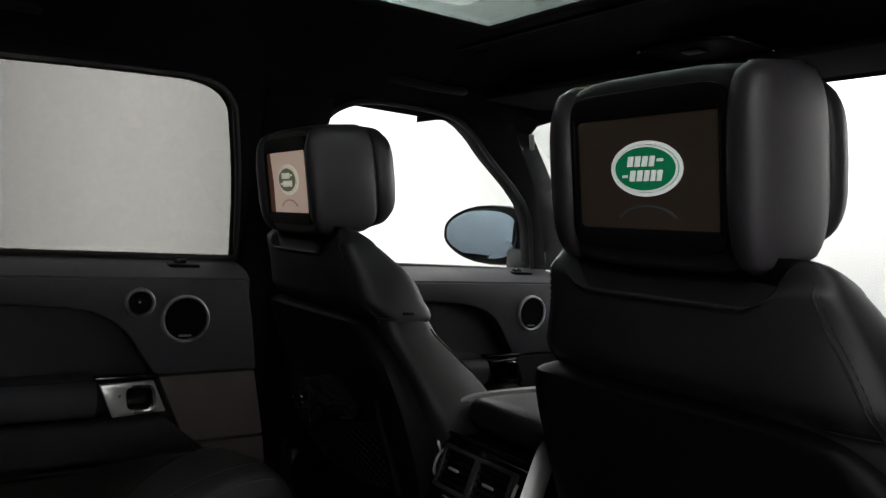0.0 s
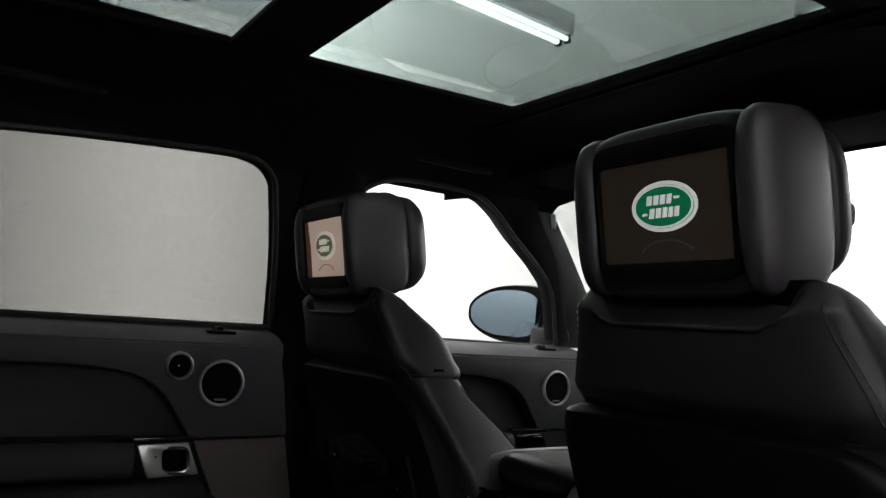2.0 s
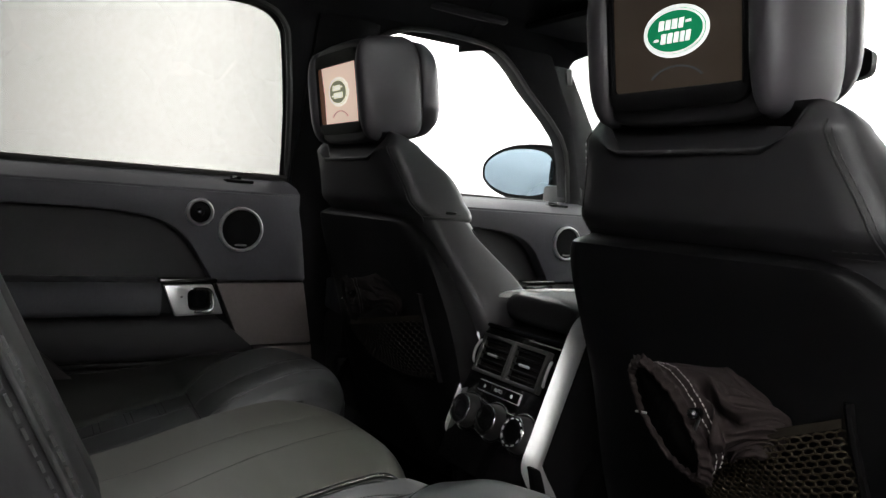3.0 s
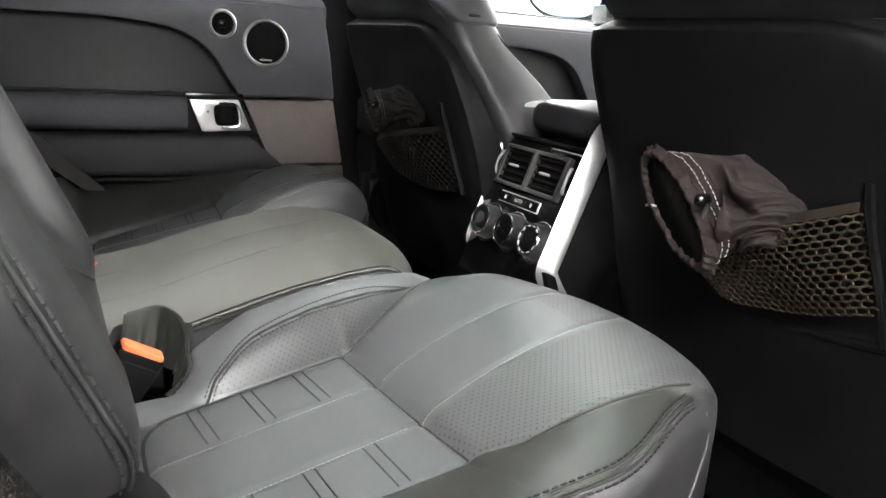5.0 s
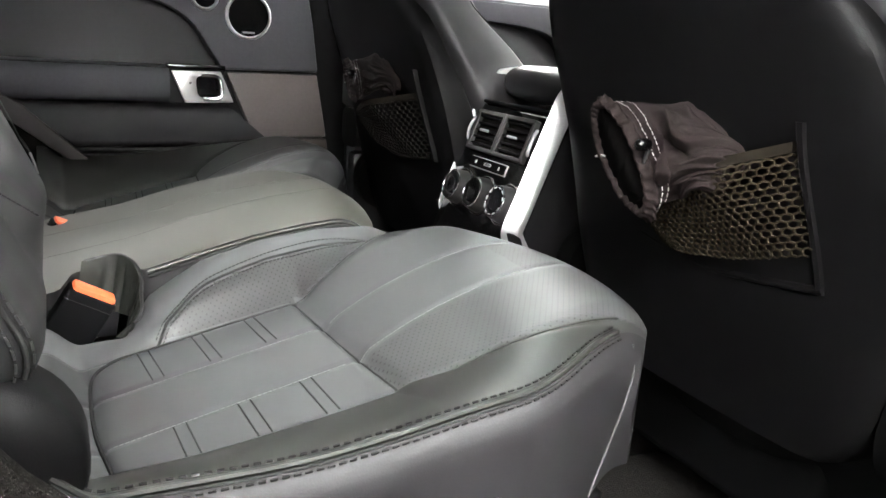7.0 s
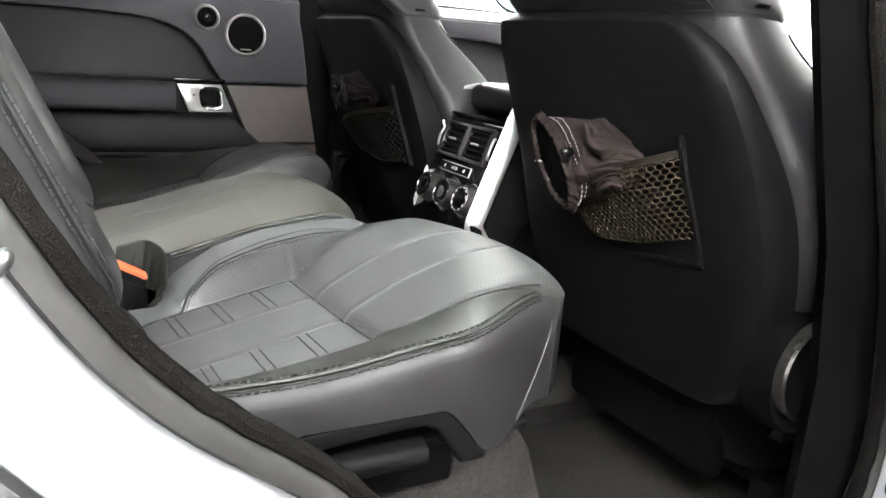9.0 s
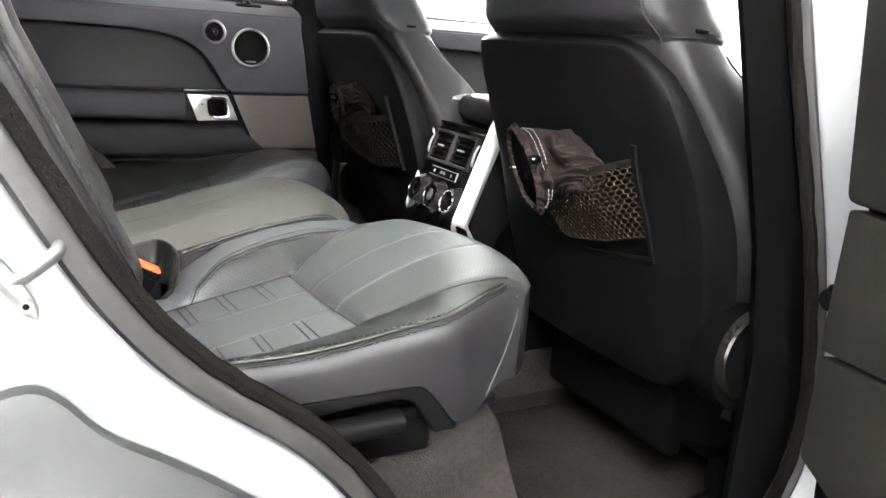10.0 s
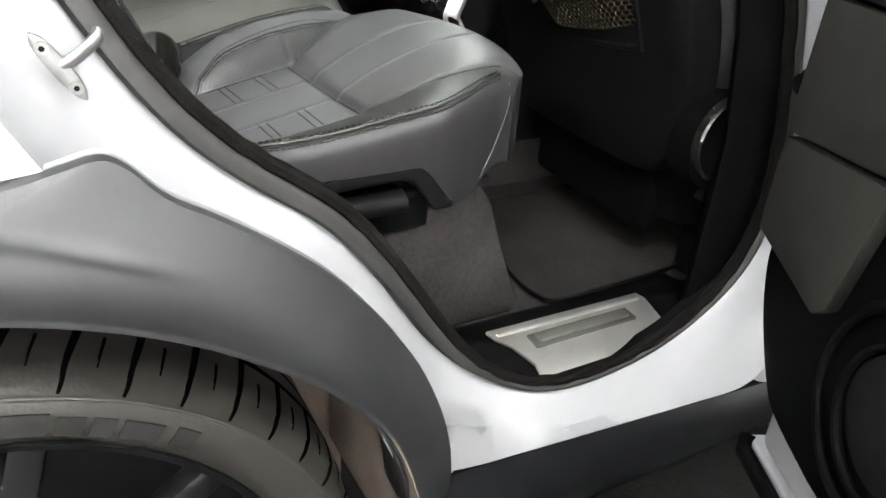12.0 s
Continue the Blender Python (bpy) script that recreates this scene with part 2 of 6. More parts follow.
# ---- mesh helpers ----
def part(name, bm, material, parent=None, label="", smooth=40):
    """Links a bmesh as one mesh object under a thing or a part."""
    bmesh.ops.recalc_face_normals(bm, faces=bm.faces)
    me = bpy.data.meshes.new(name)
    bm.to_mesh(me)
    bm.free()
    me.materials.append(material)
    if smooth:
        me.polygons.foreach_set("use_smooth", [True] * len(me.polygons))
        me.set_sharp_from_angle(angle=radians(smooth))
    ob = new(name, me)
    if parent is not None:
        ob.parent = parent
    if label:
        tagged(ob, label)
    return ob


def thing(name, label, category, group="", kind="", place=(0, 0, 0)):
    ob = new(name)
    ob.location = place
    ob.empty_display_size = 0.05
    return tagged(ob, label, category, group, kind)


def setting(name, bm, material, label, category, smooth=40):
    return tagged(part(name, bm, material, None, "", smooth), label, category, "", "structure")


def ss(a, b, t):
    t = min(max((t - a) / (b - a), 0.0), 1.0)
    return t * t * (3 - 2 * t)


def spline(points, n, closed=False):
    """Points along a smooth curve through the given ones."""
    p = [Vector(q) for q in points]
    m = len(p)
    spans = m if closed else m - 1
    out = []
    for k in range(n if closed else n + 1):
        s = k / n * spans
        i = min(int(s), spans - 1)
        t = s - i
        if closed:
            a, b, c, d = (p[(i + j) % m] for j in (-1, 0, 1, 2))
        else:
            b, c = p[i], p[i + 1]
            a = p[i - 1] if i else b * 2 - c
            d = p[i + 2] if i + 2 < m else c * 2 - b
        out.append(0.5 * (2 * b + (c - a) * t + (2 * a - 5 * b + 4 * c - d) * t * t + (3 * b - a - 3 * c + d) * t * t * t))
    return out


def loft(rings, closed=True, caps=True, bm=None):
    bm = bm or bmesh.new()
    rows = [[bm.verts.new(q) for q in ring] for ring in rings]
    n = len(rows[0])
    for a, b in zip(rows, rows[1:]):
        for i in range(n if closed else n - 1):
            j = (i + 1) % n
            bm.faces.new((a[i], a[j], b[j], b[i]))
    if caps and closed:
        bm.faces.new(rows[0][::-1])
        bm.faces.new(rows[-1])
    return bm


def sheet(rows, offset):
    """A skin through rows of points with a thickness given by the vector offset."""
    off = Vector(offset)
    rings = [[Vector(q) for q in row] + [Vector(q) + off for q in reversed(row)] for row in rows]
    return loft(rings)


def oval(cx, cz, rx, rz, n=32, power=2.0):
    out = []
    for k in range(n):
        a = 2 * math.pi * k / n
        c, s = math.cos(a), math.sin(a)
        out.append((cx + rx * math.copysign(abs(c) ** (2 / power), c), cz + rz * math.copysign(abs(s) ** (2 / power), s)))
    return out


def box(x0, x1, y0, y1, z0, z1, bevel=0.004, segments=2, bm=None, m=None):
    own = bmesh.new()
    bmesh.ops.create_cube(own, size=1.0)
    for v in own.verts:
        v.co = Vector(((x0 + x1) / 2 + v.co.x * (x1 - x0), (y0 + y1) / 2 + v.co.y * (y1 - y0), (z0 + z1) / 2 + v.co.z * (z1 - z0)))
    if bevel:
        bmesh.ops.bevel(own, geom=own.edges[:], offset=bevel, segments=segments, profile=0.5, affect="EDGES")
    if m is not None:
        bmesh.ops.transform(own, matrix=m, verts=own.verts)
    if bm is None:
        return own
    return join(bm, own)


def join(bm, other):
    table = {v: bm.verts.new(v.co) for v in other.verts}
    for f in other.faces:
        bm.faces.new([table[v] for v in f.verts])
    other.free()
    return bm


def tube(path, radius, n=6, bm=None, closed=False, flat=1.0):
    """A round cord along a path."""
    pts = [Vector(q) for q in path]
    rings = []
    side = None
    for i, q in enumerate(pts):
        a = pts[i - 1] if i or closed else q
        b = pts[(i + 1) % len(pts)] if i + 1 < len(pts) or closed else q
        t = (b - a).normalized()
        if side is None:
            side = t.orthogonal().normalized()
        side = (side - t * side.dot(t)).normalized()
        up = t.cross(side)
        rings.append([q + radius * (math.cos(2 * math.pi * k / n) * side + flat * math.sin(2 * math.pi * k / n) * up) for k in range(n)])
    if closed:
        rings.append(rings[0])
        return loft(rings, caps=False, bm=bm)
    return loft(rings, bm=bm)


def dashes(path, dash, gap, radius, bm=None, n=4):
    """A row of stitches along a path."""
    bm = bm or bmesh.new()
    pts = [Vector(q) for q in path]
    length = [0.0]
    for a, b in zip(pts, pts[1:]):
        length.append(length[-1] + (b - a).length)

    def at(s):
        for i in range(len(pts) - 1):
            if s <= length[i + 1]:
                return pts[i].lerp(pts[i + 1], (s - length[i]) / max(length[i + 1] - length[i], 1e-9))
        return pts[-1]

    s = 0.0
    while s + dash < length[-1]:
        tube([at(s), at(s + dash / 2), at(s + dash)], radius, n, bm)
        s += dash + gap
    return bm


def plate(outer, holes, to3d, depth, bevel=0.0):
    """A flat board with openings, cut in two dimensions and laid into space; depth is its thickness vector."""
    bm = bmesh.new()
    for loop in (outer, *holes):
        vs = [bm.verts.new((q[0], q[1], 0)) for q in loop]
        for i in range(len(vs)):
            bm.edges.new((vs[i], vs[(i + 1) % len(vs)]))
    bmesh.ops.triangle_fill(bm, use_beauty=True, use_dissolve=False, edges=bm.edges[:])
    for v in bm.verts:
        v.co = Vector(to3d(v.co.x, v.co.y))
    got = bmesh.ops.extrude_face_region(bm, geom=bm.faces[:])
    d = Vector(depth)
    for g in got["geom"]:
        if isinstance(g, bmesh.types.BMVert):
            g.co += d
    bmesh.ops.recalc_face_normals(bm, faces=bm.faces)
    if bevel:
        rim = [e for e in bm.edges if len(e.link_faces) == 2 and e.calc_face_angle(0) > 0.9]
        bmesh.ops.bevel(bm, geom=rim, offset=bevel, segments=2, profile=0.5, affect="EDGES")
    return bm


def ring_disc(centre, normal, outer, inner, depth, n=36):
    """A ring with a rounded section round an axis."""
    m = Matrix.Translation(centre) @ Vector(normal).to_track_quat("Z", "Y").to_matrix().to_4x4()
    rings = []
    for k in range(n + 1):
        a = 2 * math.pi * k / n
        row = []
        for r, h in ((inner, 0), (inner, depth * 0.7), (inner * 0.6 + outer * 0.4, depth), (outer * 0.8 + inner * 0.2, depth * 0.8), (outer, 0)):
            row.append(m @ Vector((r * math.cos(a), r * math.sin(a), h)))
        rings.append(row)
    bm = loft(rings, closed=True, caps=False)
    bmesh.ops.remove_doubles(bm, verts=bm.verts, dist=1e-6)
    return bm


def disc(centre, normal, radius, depth, n=36, dome=0.0):
    m = Matrix.Translation(centre) @ Vector(normal).to_track_quat("Z", "Y").to_matrix().to_4x4()
    rings = []
    for r, h in ((radius, 0), (radius, depth * 0.7), (radius * 0.94, depth), (radius * 0.5, depth + dome * 0.8), (radius * 0.05, depth + dome)):
        rings.append([m @ Vector((r * math.cos(2 * math.pi * k / n), r * math.sin(2 * math.pi * k / n), h)) for k in range(n)])
    return loft(rings)


def heightfield(nu, nv, place, height, bottom):
    """A cushion: a grid laid out by place(u, v), raised by height(x, y), with skirts down to bottom(x, y)."""
    bm = bmesh.new()
    top = [[place(i / nu, j / nv) for i in range(nu + 1)] for j in range(nv + 1)]
    vs = [[bm.verts.new((x, y, height(x, y))) for x, y in row] for row in top]
    for j in range(nv):
        for i in range(nu):
            bm.faces.new((vs[j][i], vs[j][i + 1], vs[j + 1][i + 1], vs[j + 1][i]))
    rim = vs[0][:-1] + [r[-1] for r in vs[:-1]] + vs[-1][:0:-1] + [r[0] for r in vs[:0:-1]]
    low = [bm.verts.new((v.co.x, v.co.y, min(bottom(v.co.x, v.co.y), v.co.z - 0.001))) for v in rim]
    mid = [bm.verts.new((v.co.x, v.co.y, v.co.z * 0.5 + w.co.z * 0.5)) for v, w in zip(rim, low)]
    n = len(rim)
    for i in range(n):
        j = (i + 1) % n
        bm.faces.new((rim[i], rim[j], mid[j], mid[i]))
        bm.faces.new((mid[i], mid[j], low[j], low[i]))
    mx, my, mz = sum(v.co.x for v in low) / n, sum(v.co.y for v in low) / n, min(v.co.z for v in low)
    base = [bm.verts.new((mx + (v.co.x - mx) * 0.6, my + (v.co.y - my) * 0.6, mz - 0.001)) for v in low]
    for i in range(n):
        j = (i + 1) % n
        bm.faces.new((low[i], low[j], base[j], base[i]))
    bm.faces.new(base)
    return bm


# ---- the room ----
def flat_box(name, x0, x1, y0, y1, z0, z1, material, label, category):
    return setting(name, box(x0, x1, y0, y1, z0, z1, 0), material, label, category, 0)


flat_box("ground", -7, 7, -7, 8, -0.2, 0.028, FLOOR_PAINT, "dark worn textured workshop floor", "floor")
flat_box("wall_west", -4.7, -4.5, -4.5, 6.0, 0.0, 3.5, WALL_PAINT, "plain bright white studio wall", "wall")
flat_box("wall_east", 4.5, 4.7, -4.5, 6.0, 0.0, 3.5, WALL_PAINT, "plain bright white studio wall", "wall")
flat_box("wall_north", -4.5, 4.5, 5.8, 6.0, 0.0, 3.5, WALL_PAINT, "plain bright white studio wall", "wall")
flat_box("wall_south", -4.5, 4.5, -4.7, -4.5, 0.0, 3.5, WALL_PAINT, "plain bright white studio wall", "wall")
flat_box("ceiling", -4.7, 4.7, -4.7, 6.2, 3.5, 3.65, CEILING_PAINT, "pale grey painted ceiling", "ceiling")


def strip_light():
    """A ceiling batten with two bright tubes."""
    t = thing("strip_light", "white ceiling batten with two lit fluorescent tubes", "ceiling light", "ceiling battens", "", (0, 0, 3.2))
    b = box(-0.06, 0.06, -0.75, 0.75, -0.14, -0.003, 0.01)
    part("housing", b, surface("batten_housing", (0.35, 0.36, 0.36), 0.5), t)
    for e in (-0.6, 0.6):
        part("hanger", tube([(0, e, -0.01), (0, e, 0.298)], 0.006, 6), CHROME, t, "thin metal hanger")
    for s in (-1, 1):
        part("fluorescent_tube", tube([(0.035 * s, y, -0.165) for y in (-0.71, 0, 0.71)], 0.016, 12), TUBE_GLOW, t, "glowing white tube")
        for e in (-1, 1):
            part("end_clip", box(0.035 * s - 0.02, 0.035 * s + 0.02, 0.715 * e - 0.012, 0.715 * e + 0.012, -0.19, -0.135, 0.004), TRIM_PLASTIC, t, "dark tube holder")
    return t


LIGHTS = [(-2.25, 1.58, 6), (-0.55, 3.05, 90), (-2.25, -1.4, 0), (2.6, 0.9, 0), (2.6, -1.7, 0), (0.6, -3.4, 90)]
first_light = None
for lx, ly, turn in LIGHTS:
    m = pose(lx, ly, 3.2, 0, 0, turn)
    if first_light is None:
        first_light = strip_light()
        first_light.matrix_basis = m
    else:
        copy_thing(first_light, m)
    area_lamp("tube_light", (lx, ly, 3.0), *((1.4, 0.2) if turn > 45 else (0.2, 1.4)), (18 if ly > 3 else 45), (lx, ly, 0), (1.0, 0.972, 0.968))
    area_lamp("tube_uplight", (lx, ly, 3.22), *((1.4, 0.2) if turn > 45 else (0.2, 1.4)), (24 if ly > 3 else 130), (lx, ly, 4.0), (1.0, 0.972, 0.968))
# unseen area lamps without fixtures, added to brighten the white walls
for wx, wy, wz, sx, sy, tx, ty, tz, watts in ((-3.3, 0.7, 3.1, 0.3, 8.0, -4.5, 0.7, 2.9, 1900), (-3.3, 0.7, 0.35, 0.3, 8.0, -4.5, 0.7, 1.5, 880), (3.3, -1.2, 3.1, 0.3, 4.4, 4.5, -1.2, 2.9, 320),
                                            (0, -3.4, 3.1, 6.0, 0.3, 0, -4.5, 2.9, 110), (0, 4.6, 3.1, 7.0, 0.3, 0, 5.8, 2.9, 620)):
    area_lamp("wall_washer", (wx, wy, wz), sx, sy, watts, (tx, ty, tz), (1.0, 0.968, 0.965))


# ---- car shell: roof, floor, pillars ----
def roof_z(x):
    return 1.755 - 0.115 * max(abs(x) - 0.42, 0) ** 1.5 / 0.21 ** 1.5


head = plate([(-0.44, -1.3), (0.46, -1.3), (0.46, 0.46), (-0.44, 0.46)],
             [[(-0.312, -0.113), (0.408, -0.113), (0.408, 0.374), (-0.286, 0.358)], [(-0.395, -0.80), (0.408, -0.80), (0.408, -0.245), (-0.322, -0.245)]],
             lambda x, y: (x, y, 1.755), (0, 0, 0.012), 0.002)
setting("headliner", head, HEADLINER, "black fabric headliner round the glass roof", "headliner")
for s in (-1, 1):
    off = 0.0 if s < 0 else 0.02
    rows = [[(s * x + off, y, roof_z(x)) for x in np.linspace(0.42, 0.645, 9)] for y in np.linspace(-1.3, 0.8, 8)]
    setting("roof_side", sheet(rows, (0, 0, 0.05)), HEADLINER, "black fabric headliner edge above the doors", "headliner")
rows = [[(x, 0.44 + 0.38 * t, 1.755 + (roof_z(x) - 1.755) * (1 - 0.82 * t) - 0.080 * t ** 1.6) for x in np.linspace(-0.66, 0.68, 15)] for t in np.linspace(0, 1, 8)]
setting("headliner_front", sheet(rows, (0, 0, 0.04)), HEADLINER, "black fabric headliner over the windscreen", "headliner")
setting("roof_window", box(-0.33, 0.44, -0.17, 0.41, 1.770, 1.776, 0), ROOF_GLASS, "tinted panoramic roof glass", "window", 0).visible_shadow = False
setting("rear_roof_window", box(-0.41, 0.44, -0.83, -0.175, 1.770, 1.776, 0), REAR_ROOF_GLASS, "dark tinted rear roof glass", "window", 0).visible_shadow = False
# light trim lip round the front pane of the roof
for name, a, b in (("roof_blind_rail", (-0.44, 0.39), (0.46, 0.39)),):
    setting(name, box(a[0], b[0], 0.392, 0.402, 1.748, 1.756, 0.002), TRIM_PLASTIC, "black plastic rail of the roof blind", "trim")


def left_x(z):
    return -0.785 + max(z - 1.255, 0) * 0.42


rear_hole = [(p.x, p.y) for p in spline([(-0.97, 1.262), (-0.5, 1.260), (-0.1, 1.260)], 6)] + \
    [(p.x, p.y) for p in spline([(0.044, 1.261), (0.018, 1.42), (-0.012, 1.545), (-0.032, 1.597), (-0.085, 1.626), (-0.2, 1.627), (-0.542, 1.606), (-0.96, 1.56)], 28)]
front_hole = [(p.x, p.y) for p in spline([(0.20, 1.257), (0.95, 1.249)], 2)] + \
    [(p.x, p.y) for p in spline([(0.955, 1.262), (0.86, 1.425), (0.67, 1.552), (0.60, 1.60), (0.53, 1.632), (0.44, 1.642), (0.29, 1.640), (0.21, 1.612), (0.178, 1.565), (0.172, 1.5), (0.17, 1.3)], 36)]
side = plate([(-1.3, 1.2), (1.02, 1.2), (1.02, 1.26), (0.86, 1.50), (0.72, 1.645), (0.60, 1.69), (-1.3, 1.69)], [rear_hole, front_hole],
             lambda y, z: (left_x(z), y, z), (-0.05, 0, 0), 0.006)
setting("window_frame_wall", side, HEADLINER, "black trimmed window frame and pillars of the car side", "pillar trim")
for name, y0, y1, mat, label in (("window_1", -1.0, 0.08, PRIVACY_GLASS, "grey tinted privacy side window"), ("window_2", 0.14, 1.02, CLEAR_GLASS, "clear side window showing the white studio")):
    bm = bmesh.new()
    q = [bm.verts.new((left_x(z) - 0.03, y, z)) for y, z in ((y0, 1.22), (y1, 1.22), (y1, 1.68), (y0, 1.68))]
    bm.faces.new(q)
    w = setting(name, bm, mat, label, "window", 0)
    w.visible_shadow = False

# raised edge of the left window openings
part_frame = thing("window_trim", "black rubber trim round the side windows", "window trim", "", "structure")
part("rubber_edge", tube([(left_x(z) + 0.004, y, z) for y, z in rear_hole], 0.007, 6, closed=True), RUBBER, part_frame)
part("rubber_edge", tube([(left_x(z) + 0.004, y, z) for y, z in front_hole], 0.007, 6, closed=True), RUBBER, part_frame)

# pillar covers
bp = [[(left_x(z) + 0.012 + 0.02 * math.sin(math.pi * k / 8), 0.055 + 0.15 * k / 8 - 0.06 * max(z - 1.26, 0) * 0.6, z) for k in range(9)] for z in np.linspace(0.5, 1.63, 14)]
setting("pillar_left", sheet(bp, (-0.03, 0, 0)), TRIM_PLASTIC, "black plastic cover of the middle pillar", "pillar trim")
PILLAR_LINES = [((-0.785, 0.958, 1.250), (-0.985, 1.400, 1.250)), ((-0.721, 0.882, 1.408), (-0.880, 1.190, 1.408)), ((-0.661, 0.697, 1.550), (-0.778, 0.990, 1.554)), ((-0.638, 0.622, 1.600), (-0.737, 0.914, 1.604)),
                ((-0.622, 0.560, 1.640), (-0.702, 0.850, 1.650)), ((-0.605, 0.470, 1.690), (-0.672, 0.790, 1.695))]
for s in (-1, 1):
    near = spline([Vector((-s * p[0] + (0.03 if s > 0 else 0), p[1], p[2])) for p, q in PILLAR_LINES], 20)
    far = spline([Vector((-s * q[0] + (0.03 if s > 0 else 0), q[1], q[2])) for p, q in PILLAR_LINES], 20)
    rows = [[a.lerp(b, t) + Vector((-s * 0.022 * math.sin(math.pi * t), 0, 0)) for t in np.linspace(0, 1, 9)] for a, b in zip(near, far)]
    setting("windscreen_pillar", sheet(rows, (s * 0.03, 0.012, 0)), HEADLINER, "black trimmed windscreen pillar", "pillar trim")
tagwork = thing("airbag_tag", "small white airbag label on the windscreen pillar", "label")
part("label_plate", box(-0.012, 0.012, -0.002, 0.002, -0.022, 0.022, 0.002, 1, None, pose(-0.697, 0.846, 1.616, 20, 0, 35)), LABEL_WHITE, tagwork)

# windscreen, bonnet-side closing, dashboard
bm = bmesh.new()
bm.faces.new([bm.verts.new(v) for v in ((-0.70, 0.80, 1.690), (0.73, 0.80, 1.690), (0.93, 1.62, 1.12), (-0.90, 1.62, 1.12))])
setting("window_3", bm, CLEAR_GLASS, "clear windscreen showing the white studio", "window", 0).visible_shadow = False
rows = [[(x, 1.02 + 0.62 * t, 1.10 + 0.05 * math.sin(t * 2.2) + (0.02 if abs(x - 0.42) < 0.2 and t < 0.35 else 0)) for x in np.linspace(-0.74, 0.76, 24)] for t in np.linspace(0, 1, 8)]
dash = thing("dashboard", "black leather covered dashboard below the windscreen", "dashboard", "", "", (0, 1.2, 0.5))
dash_m = Matrix.Translation((0, -1.2, -0.5))
bm = sheet(rows, (0, 0.04, -0.45))
bmesh.ops.transform(bm, matrix=dash_m, verts=bm.verts)
part("top_cover", bm, TRIM_PLASTIC, dash)
for x in (0.16, 0.66):
    v = part("air_vent", box(x - 0.05, x + 0.05, 0.985 - 1.2, 1.03 - 1.2, 1.0 - 0.5, 1.07 - 0.5, 0.01), SATIN_METAL, dash, "satin metal framed air vent")
    for k in range(4):
        part("slat", box(x - 0.044, x + 0.044, 0.978 - 1.2, 0.99 - 1.2, 1.008 + 0.015 * k - 0.5, 1.016 + 0.015 * k - 0.5, 0.002, 1), PIANO_BLACK, v)

# floor, sills, tunnel
flat_box("floor", -0.74, 0.70, -0.30, 1.5, 0.40, 0.470, CARPET, "dark charcoal carpeted car floor", "car floor")
flat_box("floor_rear", -0.74, 0.60, -1.0, -0.302, 0.40, 0.470, CARPET, "dark charcoal carpeted floor below the rear seats", "car floor")
rows = [[(x, y, 0.47 + 0.11 * (1 - abs(x / 0.16) ** 3)) for x in np.linspace(-0.16, 0.16, 13)] for y in (-0.5, 0.3, 1.2)]
setting("floor_tunnel", sheet(rows, (0, 0, -0.06)), CARPET, "dark carpeted tunnel between the seats", "car floor")
flat_box("bulkhead", -0.74, 0.74, 1.50, 1.56, 0.2, 1.12, TRIM_PLASTIC, "dark front bulkhead", "bulkhead")
flat_box("floor_pan", -0.86, 0.80, -0.30, 2.2, 0.30, 0.395, SILL_CLADDING, "dark underside of the car body", "car floor")
flat_box("floor_pan_rear", -0.86, 0.598, -1.6, -0.302, 0.30, 0.395, SILL_CLADDING, "dark underside of the car tail", "car floor")
flat_box("tail_wall", -0.80, 0.76, -1.36, -1.30, 0.4, 1.755, HEADLINER, "dark closed rear of the cabin", "tail wall")
flat_box("left_side_wall", -0.99, -0.815, -1.4, 1.6, 0.3, 1.235, PAINT, "silver white outer side of the car", "car side")
flat_box("left_sill", -0.90, -0.745, -0.9, 1.5, 0.3, 0.56, TRIM_PLASTIC, "black inner sill along the closed doors", "sill")
flat_box("front_side_wall", 0.73, 0.80, 0.36, 1.56, 0.42, 1.24, DOOR_DARK, "dark closed front door on the open side", "door panel")


# ---- side body round the open door ----
SEAL = [(0.690, -0.42, 1.700), (0.700, -0.66, 1.660), (0.730, -0.795, 1.50), (0.765, -0.765, 1.33), (0.785, -0.655, 1.21), (0.795, -0.585, 1.085), (0.80, -0.525, 0.970),
        (0.80, -0.45, 0.893), (0.80, -0.375, 0.842), (0.80, -0.305, 0.75), (0.80, -0.24, 0.645), (0.80, -0.175, 0.562), (0.80, -0.075, 0.503), (0.80, 0.03, 0.500), (0.80, 0.147, 0.525),
        (0.80, 0.240, 0.592), (0.80, 0.280, 0.69), (0.80, 0.276, 0.79), (0.798, 0.245, 0.93), (0.785, 0.212, 1.06), (0.750, 0.175, 1.26), (0.695, 0.15, 1.53), (0.672, 0.10, 1.675)]
seal = spline(SEAL, 130)
for _ in range(14):
    seal = seal[:1] + [(a + b * 2 + c) / 4 for a, b, c in zip(seal, seal[1:], seal[2:])] + seal[-1:]


def grown(dx, dn, lift=0.0):
    """The door opening's outline, moved out of the opening by dn in its plane and by dx sideways."""
    out = []
    for i, p in enumerate(seal):
        a, b = seal[max(i - 4, 0)], seal[min(i + 4, len(seal) - 1)]
        t = (b - a)
        n = Vector((0, t.z, -t.y)).normalized()
        if n.dot(p - Vector((0.78, -0.15, 1.1))) < 0:
            n = -n
        w = ss(0.68, 0.54, p.z)
        f = ss(0.10, 0.24, p.y) * ss(0.55, 0.72, p.z)
        out.append(p + n * dn * (1 - 0.45 * w) * (1 - 0.55 * f) + Vector((dx * (1 - 0.35 * w), 0, lift)))
    return out


def strip(curves, thick=(-0.012, 0, 0)):
    rows = [[c[i] for c in curves] for i in range(len(curves[0]))]
    return sheet(rows, thick)


